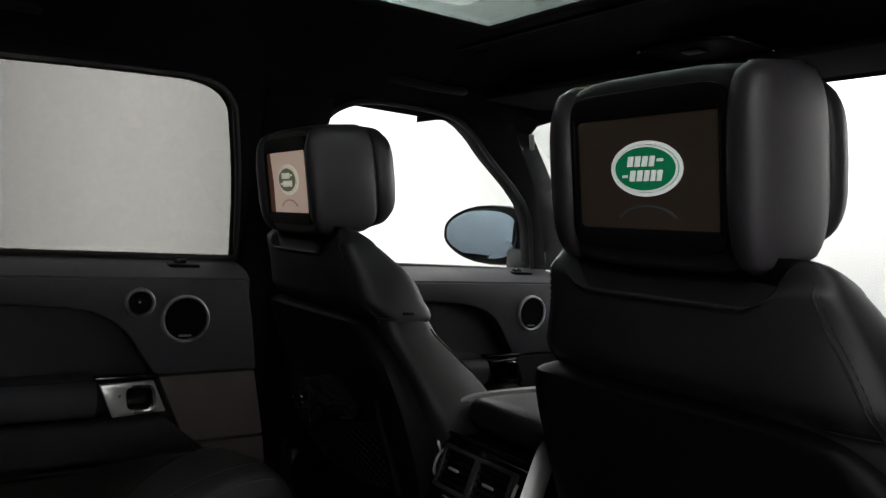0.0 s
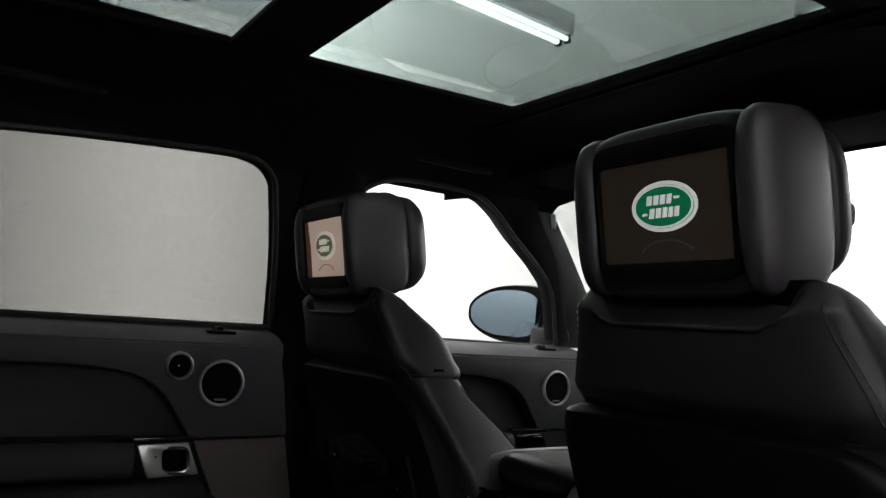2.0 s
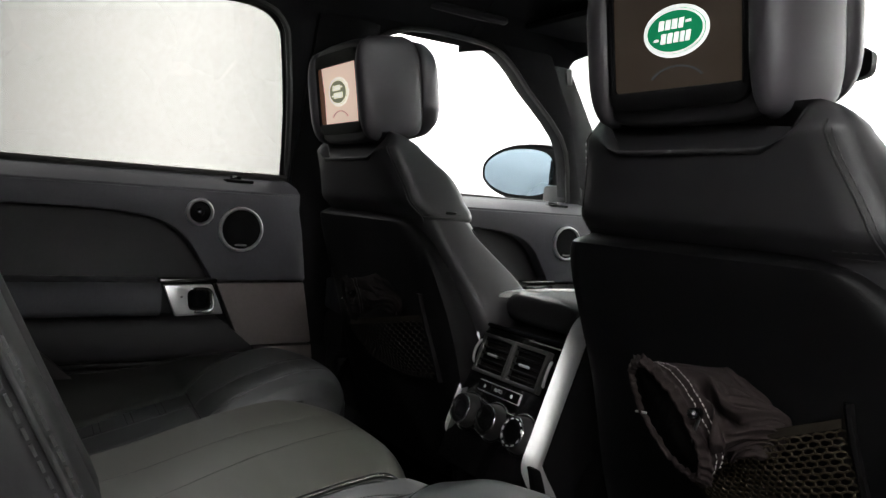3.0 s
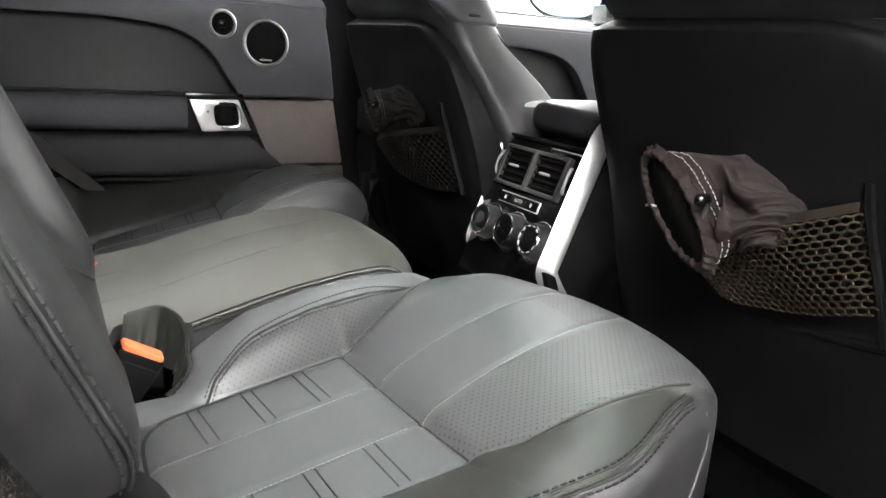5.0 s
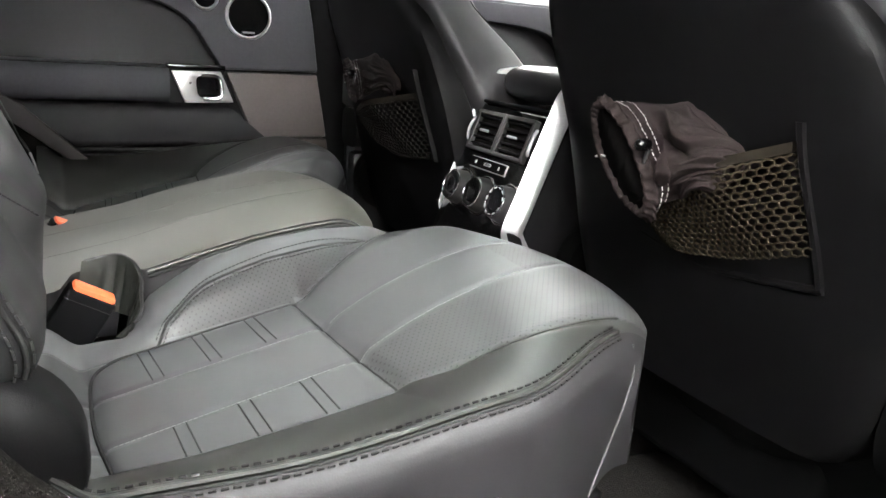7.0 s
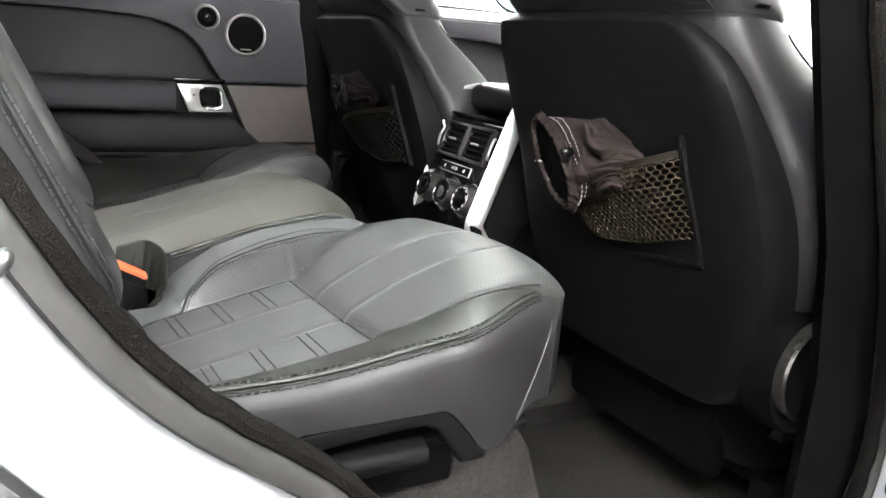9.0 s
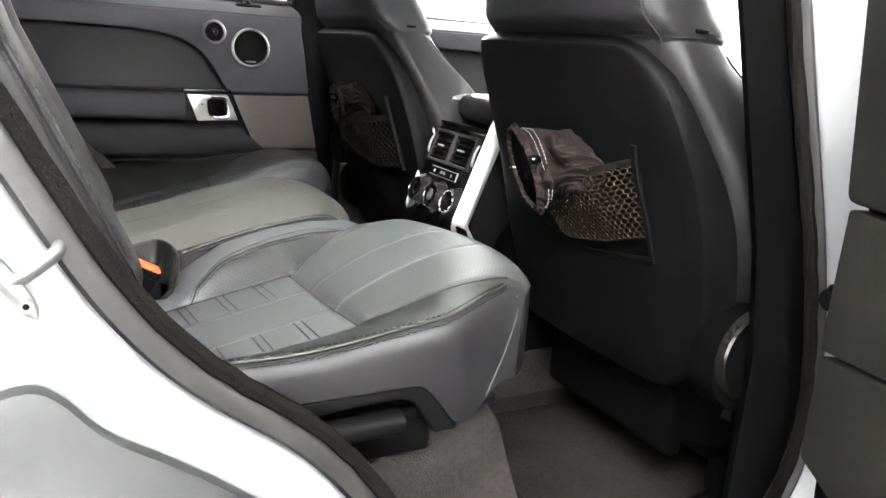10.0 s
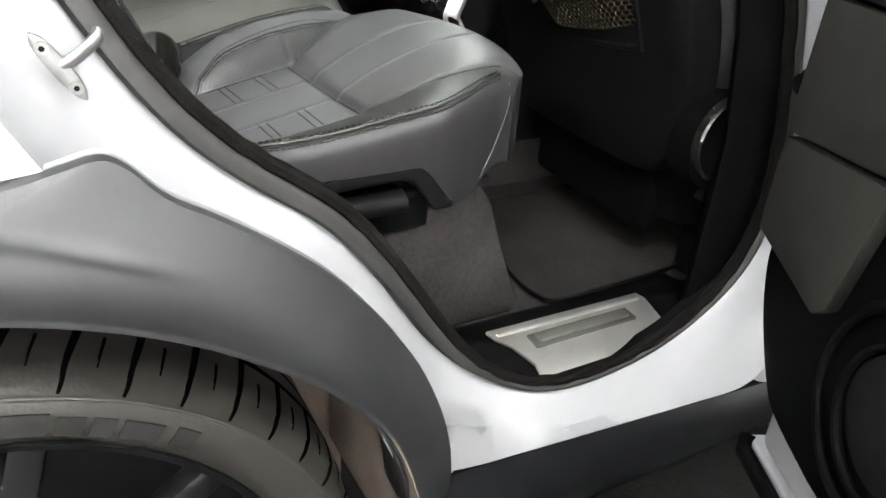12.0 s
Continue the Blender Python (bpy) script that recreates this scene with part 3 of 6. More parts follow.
fz = thing("door_seal", "black fuzzy door seal with a grey rubber lip round the open door", "door seal", "", "structure")
wob = [p + Vector((0.0012 * math.sin(i * 2.1), 0.0006 * math.sin(i * 3.7), 0.0006 * math.cos(i * 2.9))) for i, p in enumerate(grown(0.0, 0.003))]
part("fuzzy_bead", tube(wob, 0.0085, 8), FUZZ_AND_HOLLOW, fz)
part("rubber_lip", strip([grown(0.000, 0.007), grown(0.009, 0.010), grown(0.014, 0.017), grown(0.014, 0.025), grown(0.004, 0.030)]), RUBBER, fz, "dark grey rubber lip")
part("inner_trim", strip([grown(0.0, 0.006), grown(-0.03, 0.018), grown(-0.06, 0.034)], (0, 0.001, 0)), TRIM_PLASTIC, fz, "black plastic inner trim")
WHEEL_Y, WHEEL_Z = -0.78, 0.405
LIP = [(WHEEL_Y + 0.457 * math.cos(a), WHEEL_Z + 0.480 * math.sin(a)) for a in np.linspace(0.12, math.pi - 0.1, 60)]


def haunch_x(y, z):
    """How far the rear side bulges out."""
    return 0.868 + 0.085 * ss(-0.20, -0.52, y) * ss(1.25, 0.85, z) - 0.05 * ss(1.0, 1.3, z) - 0.02 * ss(0.6, 0.4, z)


def sill_top(y):
    """Height of the joint between the painted sill and its dark cladding."""
    return 0.453 - 0.085 * (min(max(y, -0.26), 0.6) + 0.03)


def sill_curve():
    out = []
    for p, q in zip(grown(0.068, 0.094), seal):
        x = p.x + (haunch_x(p.y, p.z) - p.x) * ss(-0.14, -0.24, p.y) * ss(1.58, 1.54, p.z)
        w = ss(0.82, 0.56, q.z)
        out.append(Vector((x + (0.866 - x) * w, p.y, p.z + (sill_top(p.y) - 0.001 - p.z) * w)))
    return out


body = thing("car_body", "silver white painted side of an off-road car with grey cladding", "car body", "", "")
frame_paint = part("door_frame", strip([grown(0.002, 0.028), grown(0.011, 0.033), grown(0.024, 0.048), grown(0.040, 0.066), grown(0.054, 0.081), [Vector((p.x + (haunch_x(p.y, p.z) - p.x) * ss(-0.14, -0.24, p.y) * ss(1.58, 1.54, p.z), p.y, p.z)) for p in grown(0.066, 0.093)], sill_curve()]), PAINT, body, "glossy silver white door frame")

edge = [p for p in grown(0.068, 0.094) if p.y < -0.19 and p.z < 1.55]
clad_top = spline([(-1.25, 0.84), (-1.1, 0.885), (-0.9, 0.925), (-0.75, 0.946), (-0.651, 0.960), (-0.619, 0.9665), (-0.594, 0.971), (-0.578, 0.963), (-0.556, 0.940), (-0.521, 0.918), (-0.482, 0.889), (-0.434, 0.843), (-0.384, 0.778), (-0.337, 0.705), (-0.300, 0.626), (-0.277, 0.555), (-0.264, 0.50), (-0.258, 0.45)], 60)
outer = [(p.y, p.z) for p in edge]
quarter = outer + [(p.x, p.y) for p in reversed(clad_top)] + [(-1.6, 0.86), (-1.6, 1.2), (-1.6, 1.55)]
part("quarter_panel", plate(quarter, [], lambda y, z: (haunch_x(y, z), y, z), (-0.01, 0, 0)), PAINT, body, "glossy silver white rear wing")
rows = []
for k in range(61):
    p = clad_top[k]
    q = LIP[59 - min(int(k * 59 / 60), 59)]
    row = []
    for t in np.linspace(0, 1, 41):
        y, z = p.x + (q[0] - p.x) * t, p.y + (q[1] - p.y) * t
        off = z - (0.938 - 0.44 * (max(y, -0.70) + 0.657))
        ridge = 0.0030 * math.exp(-(off / 0.006) ** 2) * ss(-0.525, -0.60, y) * ss(0, 0.15, t)
        row.append((haunch_x(y, z) + 0.012 + ridge + 0.010 * math.sin(math.pi * min(t * 1.15, 1)) - 0.006 * (t > 0.95), y, z))
    row.append((row[-1][0] - 0.05, row[-1][1], row[-1][2]))
    rows.append(row)
part("arch_cladding", sheet(rows, (-0.014, 0, 0)), CLADDING, body, "matt dark grey wheel arch cladding")
rows = [[(x, WHEEL_Y + (0.462 - 0.02 * (0.92 - x)) * math.cos(a), WHEEL_Z + (0.484 - 0.02 * (0.92 - x)) * math.sin(a)) for x in np.linspace(0.63, 0.925, 5)] for a in np.linspace(-0.1, math.pi + 0.1, 40)]
part("arch_liner", sheet(rows, (0, 0, 0.006)), LINER, body, "dusty brown wheel arch liner")
part("arch_back", box(0.600, 0.612, -1.25, -0.30, 0.1, 0.60, 0), LINER, body, "dusty inner wheel arch wall")
sill_rows = [[(0.845, y, sill_top(y) - 0.012), (0.8630, y, sill_top(y) - 0.006), (0.872, y, sill_top(y) - 0.020), (0.878, y, 0.38), (0.870, y, 0.32), (0.84, y, 0.285)] for y in np.linspace(-0.285, 1.4, 12)]
part("sill_cladding", sheet(sill_rows, (-0.02, 0, 0)), SILL_CLADDING, body, "black plastic sill cladding")
part("sill_cladding_joint", box(0.850, 0.8795, -0.262, -0.258, 0.29, 0.440, 0.001, 1), RUBBER, body, "dark joint line")
pillar = [[(x - 0.16 * max(z - 0.95, 0), y - 0.16 * max(z - 0.85, 0) * 1.2, z) for x, y in ((0.83, 0.305), (0.86, 0.318), (0.875, 0.345), (0.878, 0.40), (0.87, 0.47))] for z in np.linspace(0.42, 1.62, 16)]
part("door_pillar", sheet(pillar, (-0.03, 0.02, 0)), PAINT, body, "silver white middle pillar")
setting("pillar_right", sheet([[(x - 0.13 * max(z - 0.95, 0), y - 0.15 * max(z - 0.80, 0) * 1.2, z) for x, y in ((0.790, 0.285), (0.782, 0.240), (0.765, 0.210), (0.74, 0.23), (0.70, 0.33))] for z in np.linspace(0.50, 1.64, 16)], (0.0, 0.03, 0)), SHADED_BLACK, "black plastic cover of the middle pillar", "pillar trim")
rows = [[(0.70 + 0.02 * t, y, 1.645 + 0.10 * math.sin(t * 1.6)) for t in np.linspace(0, 1, 6)] for y in np.linspace(-1.4, 0.9, 8)]
part("roof_rail", sheet(rows, (0.03, 0, 0.01)), PAINT, body)

STRIKER_METAL = surface("worn_striker_metal", (0.30, 0.30, 0.295), 0.36, metal=0.8, spread=0.3, scale=60)
striker = thing("door_striker", "bright metal door striker loop on the painted frame", "door striker")
ends = (Vector((0.850, -0.618, 1.029)), Vector((0.850, -0.589, 0.980)))
rings = []
for k in range(13):
    t = k / 12
    w = 0.0066 * max(1 - abs(2 * t - 1) ** 3, 0.02) ** 0.5
    c = ends[0].lerp(ends[1], t)
    rings.append([c + Vector((0.0035 * b, 0.86 * w * a, 0.51 * w * a)) for a, b in oval(0, 0, 1, 1, 12, 3)])
part("striker_plate", loft(rings), STRIKER_METAL, striker)
arm = spline([(0.848, -0.604, 1.003), (0.850, -0.596, 1.008), (0.848, -0.586, 1.014), (0.842, -0.576, 1.0205), (0.832, -0.574, 1.0215)], 14)
part("striker_loop", tube(arm, 0.0058, 10, flat=0.75), STRIKER_METAL, striker, "worn metal striker prong")
for k in (0.2, 0.8):
    c = ends[0].lerp(ends[1], k)
    part("striker_screw", disc((c.x + 0.0035, c.y, c.z), (1, 0, 0), 0.0050, 0.002, 14), STRIKER_METAL, striker, "worn screw head")
    part("screw_socket", disc((c.x + 0.0050, c.y, c.z), (1, 0, 0), 0.0022, 0.001, 6), TRIM_PLASTIC, striker, "dark screw socket")

strap = thing("door_check", "black door check arm on the middle pillar", "door hinge")
part("check_arm", box(0.84, 0.905, 0.214, 0.232, 0.909, 0.935, 0.006), TRIM_PLASTIC, strap)
part("check_knuckle", disc((0.860, 0.216, 0.922), (0, -1, 0), 0.014, 0.02, 14, 0.005), SHADED_BLACK, strap)

plate_thing = thing("sill_plate", "brushed metal sill tread plate with a darker inlay", "sill plate")
sp = [(-0.090, 0.668), (0.201, 0.672), (0.205, 0.690), (0.192, 0.745), (0.190, 0.782), (-0.066, 0.784), (-0.060, 0.758), (-0.072, 0.715), (-0.086, 0.690)]
part("tread", plate([(x, y) for y, x in sp], [], lambda x, y: (x, y, 0.507 - 0.25 * max(x - 0.74, 0)), (0, 0, -0.006), 0.0015), SILL_METAL, plate_thing)
part("tread_rib", tube([(0.685, -0.08, 0.507), (0.688, 0.19, 0.507)], 0.004, 8), SILL_METAL, plate_thing)
part("inlay", box(0.703, 0.733, -0.040, 0.150, 0.498, 0.5108, 0.002), SILL_DARK, plate_thing, "dark grey metal inlay")
part("inlay_bar", box(0.708, 0.727, -0.030, 0.140, 0.505, 0.5155, 0.0025, 2), surface("inlay_grey", (0.19, 0.185, 0.165), 0.42, metal=0.6, spread=0.04), plate_thing, "lighter bar on the inlay")
setting("sill_floor", sheet([[(0.60, y, 0.472), (0.64, y, 0.478), (0.665, y, 0.497), (0.70, y, 0.499), (0.785, y, 0.496), (0.792, y, 0.47)] for y in np.linspace(-0.32, 0.34, 6)], (0, 0, -0.05)), TRIM_PLASTIC, "black plastic sill trim", "sill")

# ---- rear wheel ----
wheel = thing("rear_wheel", "worn black tyre with deep side grooves on a dark rim", "wheel", "", "", (0.768, -0.77, 0.418))


def tyre_profile():
    return [(-0.125, 0.312), (-0.140, 0.34), (-0.135, 0.366), (-0.115, 0.384), (-0.05, 0.390), (0.05, 0.390), (0.112, 0.384), (0.126, 0.375), (0.1335, 0.367), (0.1365, 0.3655), (0.139, 0.356), (0.141, 0.345), (0.138, 0.328), (0.128, 0.316), (0.122, 0.310)]


tyre_rings = []
for k in range(97):
    a = 2 * math.pi * k / 96
    tyre_rings.append([(x, r * math.cos(a), r * math.sin(a)) for x, r in tyre_profile()])
tyre = part("tyre", loft(tyre_rings, closed=True, caps=False), TYRE, wheel, "dusty worn tyre")
# grooves are black bands laid on the tread, their inner shade painted
for x in (-0.05, 0.0, 0.05):
    part("tread_groove", loft([[(x + dx, r * math.cos(2 * math.pi * k / 72), r * math.sin(2 * math.pi * k / 72)) for dx, r in ((-0.005, 0.3905), (0.005, 0.3905), (0.004, 0.387), (-0.004, 0.387))] for k in range(73)], caps=False), TYRE_SLOT_SHADE, tyre)
def tyre_slot(a, path, half):
    """A slot across the tyre's shoulder: its shade painted as a flat dark ribbon that narrows towards its end."""
    rows = []
    for i, (x, r, w) in enumerate(path):
        h = half * (1 - 0.55 * i / (len(path) - 1))
        rows.append([(x, (r + 0.0006) * math.cos(a + w + d), (r + 0.0006) * math.sin(a + w + d)) for d in (-h / 0.39, 0, h / 0.39)])
    return sheet(rows, (-0.004, 0, 0))


bm = bmesh.new()
long_path = [(p.x, p.y, p.z) for p in spline([(0.060, 0.3902, -0.050), (0.085, 0.3880, -0.030), (0.105, 0.3855, -0.014), (0.118, 0.3812, -0.004), (0.128, 0.3742, 0.0), (0.134, 0.3660, 0.006)], 12)]
short_path = [(p.x, p.y, p.z) for p in spline([(0.085, 0.3880, -0.022), (0.105, 0.3855, -0.008), (0.118, 0.3812, 0.0)], 6)]
for k in range(46):
    a = 2 * math.pi * k / 46
    join(bm, tyre_slot(a, long_path, 0.0034))
    join(bm, tyre_slot(a + math.pi / 46, short_path, 0.0012))
tagged(part("shoulder_siping", bm, TYRE_SLOT_SHADE, tyre, "", 0), kind="stuff")
part("side_rib", tube([(0.1365, 0.3625 * math.cos(2 * math.pi * k / 72), 0.3625 * math.sin(2 * math.pi * k / 72)) for k in range(72)], 0.0015, 5, closed=True), TYRE, tyre)
for i, (w0, w1, h) in enumerate(((0.062, 0.030, 0.030), (0.020, 0.0, 0.030), (0.0, -0.022, 0.030), (-0.027, -0.045, 0.026), (-0.050, -0.066, 0.026), (-0.071, -0.100, 0.026), (-0.110, -0.128, 0.028))):
    a0, a1 = 1.32 + w0 * 3.4, 1.32 + w1 * 3.4
    rows = [[(0.1392 + 0.0012 * (r > 0.335), r * math.cos(a), r * math.sin(a)) for r in (0.331, 0.3311 + h * 0.72)] for a in np.linspace(a0, a1, 4)]
    part("side_marking", sheet(rows, (0.0014, 0, 0)), TYRE_MARK, tyre, "raised plain bar on the sidewall")
rim = loft([[(x, r * math.cos(2 * math.pi * k / 72), r * math.sin(2 * math.pi * k / 72)) for x, r in ((0.120, 0.314), (0.127, 0.311), (0.124, 0.303), (0.085, 0.292), (-0.09, 0.288), (-0.1, 0.300))] for k in range(73)], caps=False)
rim_ob = part("rim", rim, surface("dark_rim", (0.0045, 0.0046, 0.005), 0.35, spec=0.25), wheel, "dark grey alloy rim")
for k in range(10):
    a = 2 * math.pi * k / 10
    part("spoke", box(0.070, 0.100, 0.05, 0.298, -0.016, 0.016, 0.006, 2, None, pose(0, 0, 0, math.degrees(a), 0, 0)), rim_ob.data.materials[0], rim_ob)
# added disc keeps the inside of the rim dark, as if in shade
part("brake_shield", disc((-0.02, 0, 0), (1, 0, 0), 0.285, 0.012, 40), TRIM_PLASTIC, rim_ob, "black disc added to darken the space behind the spokes")
part("hub", disc((0.07, 0, 0), (1, 0, 0), 0.075, 0.05, 30, 0.006), rim_ob.data.materials[0], rim_ob)


# ---- closed doors on the far side ----
def door_card(name, dy, label, small_speaker, back=-0.98, panel=None):
    """A door panel with its armrest, handle, speakers and lower panels; dy moves it along the car."""
    t = thing(name, label, "door panel", "closed doors", "", (-0.70, dy, 0.55))
    shift = Matrix.Translation((0.70, 0, -0.55))

    def add(n, bm, mat, lab="", parent=None, smooth=40):
        bmesh.ops.transform(bm, matrix=shift, verts=bm.verts)
        return part(n, bm, mat, parent or t, lab, smooth)

    def wall(x):
        return lambda y, z: (x - 0.03 * max(z - 1.12, 0), y, z)

    add("base", plate([(back, 0.56), (0.125, 0.56), (0.112, 0.76), (0.045, 1.235), (back, 1.235)], [], wall(-0.712), (-0.02, 0, 0), 0.003), DOOR_DARK)
    arch = [(p.x, p.y) for p in spline([(back, 1.165), (-0.62, 1.168), (-0.45, 1.168), (-0.335, 1.162), (-0.262, 1.146), (-0.212, 1.112), (-0.178, 1.062), (-0.150, 1.020)], 28)]
    add("upper_trim", plate(arch + [(0.066, 1.022), (0.052, 1.13), (0.036, 1.218), (back, 1.218)], [], wall(-0.712), (0.045, 0, 0), 0.007), DOOR_SKIN, "slate grey soft upper trim")
    rows = [[(-0.672, y, 1.205), (-0.676, y, 1.222), (-0.70, y, 1.236), (-0.745, y, 1.247), (-0.79, y, 1.256)] for y in np.linspace(back, 0.042, 6)]
    add("top_ledge", sheet(rows, (-0.005, 0, -0.02)), DOOR_SKIN, "slate grey window ledge")
    rows = []
    for y in np.linspace(back, -0.266, 14):
        rows.append([(-0.70 + 0.075 * c, y, 0.985 + 0.040 * s) for c, s in oval(0, 0, 1, 1, 16, 3.2)])
    add("armrest", loft(rows), DOOR_SKIN, "slate grey leather armrest")
    add("armrest_seam", tube([(-0.642, y, 1.0215) for y in np.linspace(back, -0.268, 6)], 0.0014, 5), STITCH_DARK)
    rows = []
    for k in range(13):
        y = back + (-0.085 - back) * k / 12
        rows.append([(-0.70 + 0.052 * c, y - 0.055 * s * (k / 12) ** 8, 0.896 + 0.047 * s) for c, s in oval(0, 0, 1, 1, 16, 4)])
    add("lower_pad", loft(rows), DOOR_DARK, "black padded lower trim")
    add("lower_seam", tube([(-0.648, y, 0.8485) for y in np.linspace(back, -0.09, 6)], 0.004, 6), STITCH_DARK)
    add("front_panel", plate([(-0.140, 1.015), (0.066, 1.018), (0.093, 0.874), (-0.078, 0.872)], [], wall(-0.712), (0.034, 0, 0), 0.004), panel or DOOR_BROWN, "smooth lower panel")
    add("front_panel", plate([(-0.076, 0.867), (0.094, 0.869), (0.116, 0.70), (-0.010, 0.70)], [], wall(-0.712), (0.034, 0, 0), 0.004), panel or DOOR_BROWN, "smooth lower panel")
    add("pocket", plate([(back, 0.60), (-0.02, 0.60), (-0.04, 0.78), (-0.09, 0.838), (back, 0.838)], [], wall(-0.712), (0.05, 0, 0), 0.012), DOOR_DARK, "black door pocket")
    bez = [(-0.262, 1.016), (-0.160, 1.017), (-0.132, 0.952), (-0.236, 0.950)]
    hole = [(-0.188 + (a if b < 0 else a) - 0.10 * b + 0.002, 0.984 + b) for a, b in oval(0, 0, 0.026, 0.024, 20, 4)]
    h = add("handle_bezel", plate(bez, [hole], lambda y, z: (-0.640 - 0.012 * ss(-0.20, -0.13, y), y, z), (0.010, 0, 0), 0.002), PIANO_BLACK if panel else SATIN_METAL, "gloss black door handle surround" if panel else "satin silver door handle surround")
    add("handle_well", plate([(q[0], q[1]) for q in hole], [], lambda y, z: (-0.66, y, z), (0.008, 0, 0)), PIANO_BLACK, "black handle recess", h)
    add("pull_lever", tube([(-0.630, q[0], q[1]) for q in hole[-6:] + hole[:7]], 0.004, 6), CHROME, "chrome pull lever", h)
    add("lock_strip", box(-0.66, -0.636, -0.270, -0.150, 1.020, 1.030, 0.003), PIANO_BLACK, "gloss black strip")
    add("speaker_ring", ring_disc((-0.6665, -0.095, 1.137), (1, 0, 0), 0.050, 0.0435, 0.009), SATIN_METAL, "silver speaker ring")
    g = add("speaker_grille", disc((-0.668, -0.095, 1.137), (1, 0, 0), 0.045, 0.004, 36, 0.001), SPEAKER, "black speaker mesh")
    add("name_bar", box(-0.664, -0.6625, -0.108, -0.082, 1.100, 1.104, 0), STITCH_PALE, "tiny grey bar", g, 0)
    if small_speaker:
        add("tweeter_ring", ring_disc((-0.6660, -0.187, 1.171), (1, 0, 0), 0.0300, 0.0232, 0.011), SATIN_METAL, "silver tweeter ring")
        w = add("tweeter_grille", disc((-0.668, -0.187, 1.171), (1, 0, 0), 0.025, 0.004, 30, 0.001), SPEAKER, "black tweeter mesh")
        add("tweeter_dome", disc((-0.665, -0.187, 1.171), (1, 0, 0), 0.010, 0.003, 20, 0.003), PIANO_BLACK, "", w)
    s = add("window_switch_plate", box(-0.775, -0.715, -0.120, -0.055, 1.240, 1.2475, 0.003, 2), TRIM_PLASTIC, "black switch plate on the ledge")
    add("switch", box(-0.757, -0.735, -0.100, -0.078, 1.246, 1.256, 0.003), PIANO_BLACK, "", s)
    return t


door_card("rear_door_card", 0.0, "dark slate door panel with silver handle and two ringed speakers", True)
door_card("front_door_card", 0.958, "dark slate front door panel with silver ringed speaker", False, -0.80, DOOR_DARK)
trim = thing("seat_side_strip", "narrow dark trim strip beside the far rear seat", "trim strip")
part("strip", plate([(-0.405, 0.812), (-0.432, 0.808), (-0.566, 0.911), (-0.640, 0.968), (-0.640, 1.000), (-0.540, 0.938)], [], lambda y, z: (-0.616, y, z), (-0.02, 0, 0), 0.004), surface("brown_grey_trim", (0.034, 0.0295, 0.0295), 0.6, spec=0.15, bump=0.3, bump_scale=600), trim)
# black plate put in as the shade of the void below the strip
part("strip_recess", plate([(-0.434, 0.806), (-0.570, 0.911), (-0.64, 0.96), (-0.64, 0.79), (-0.46, 0.79)], [], lambda y, z: (-0.624, y, z), (-0.012, 0, 0)), FUZZ_AND_HOLLOW, trim, "black sheet painting the dark void below the strip")


pull = thing("pull_cord", "thin black pull cord with a grey toggle and metal tip", "pull cord")
part("cord", tube(spline([(-0.43, -0.630, 1.060), (-0.43, -0.578, 0.988), (-0.43, -0.556, 0.940), (-0.43, -0.540, 0.900)], 12), 0.0011, 6), STITCH_MID, pull)
part("toggle", loft([[Vector((-0.43 + a, -0.540 + 0.012 * t + b * 0.5, 0.902 - 0.024 * t - b * 0.3)) for a, b in oval(0, 0, w, w, 12)] for t, w in ((0, 0.002), (0.15, 0.005), (0.6, 0.006), (0.9, 0.005), (1, 0.002))]), VENT_GREY, pull, "dark grey toggle")
part("metal_tip", tube([(-0.43, -0.527, 0.876), (-0.43, -0.521, 0.856), (-0.43, -0.517, 0.838)], 0.0019, 8), SATIN_METAL, pull, "pale metal tip")


# ---- open door on the near side ----
od = thing("open_rear_door", "open rear car door with dark lining and white painted edge", "car door", "", "", (0.90, 0.163, 0.30))
OD = Matrix.Translation((0.90, 0.163, 0.0)) @ Matrix(((0.906, 0.423, 0, 0), (-0.423, 0.906, 0, 0), (0, 0, 1, 0), (0, 0, 0, 1)))
OD_BACK = Matrix.Translation((-0.90, -0.163, -0.30))


def od_part(n, bm, mat, lab="", parent=None):
    """Shapes in the door's own plane: x along the door from its hinge, y through it (outwards +), z up."""
    bmesh.ops.transform(bm, matrix=OD_BACK @ OD, verts=bm.verts)
    return part(n, bm, mat, parent or od, lab)


skin = [(-0.03, 1.30), (0.0, 0.80), (0.008, 0.60), (0.015, 0.405), (0.95, 0.405), (1.02, 0.80), (1.05, 1.30)]
od_part("outer_skin", plate(skin, [], lambda a, z: (a, 0.11, z), (0, 0.04, 0), 0.01), PAINT, "silver white door skin")
od_part("inner_frame", plate([(-0.01, 1.29), (0.015, 0.80), (0.030, 0.63), (0.040, 0.425), (0.94, 0.425), (1.0, 1.28)], [], lambda a, z: (a, 0.062, z), (0, 0.046, 0), 0.012), PAINT, "white painted door edge")
lining = [(p.x, p.y) for p in spline([(-0.040, 1.29), (-0.012, 1.06), (-0.002, 0.90), (0.0, 0.76), (0.004, 0.70), (0.034, 0.635), (0.085, 0.572), (0.125, 0.548), (0.22, 0.535)], 30)]
od_part("lining", plate(lining + [(0.92, 0.53), (0.98, 1.29)], [], lambda a, z: (a, 0.004, z), (0, 0.065, 0), 0.014), OPEN_LINING_SHADED, "black moulded door lining")
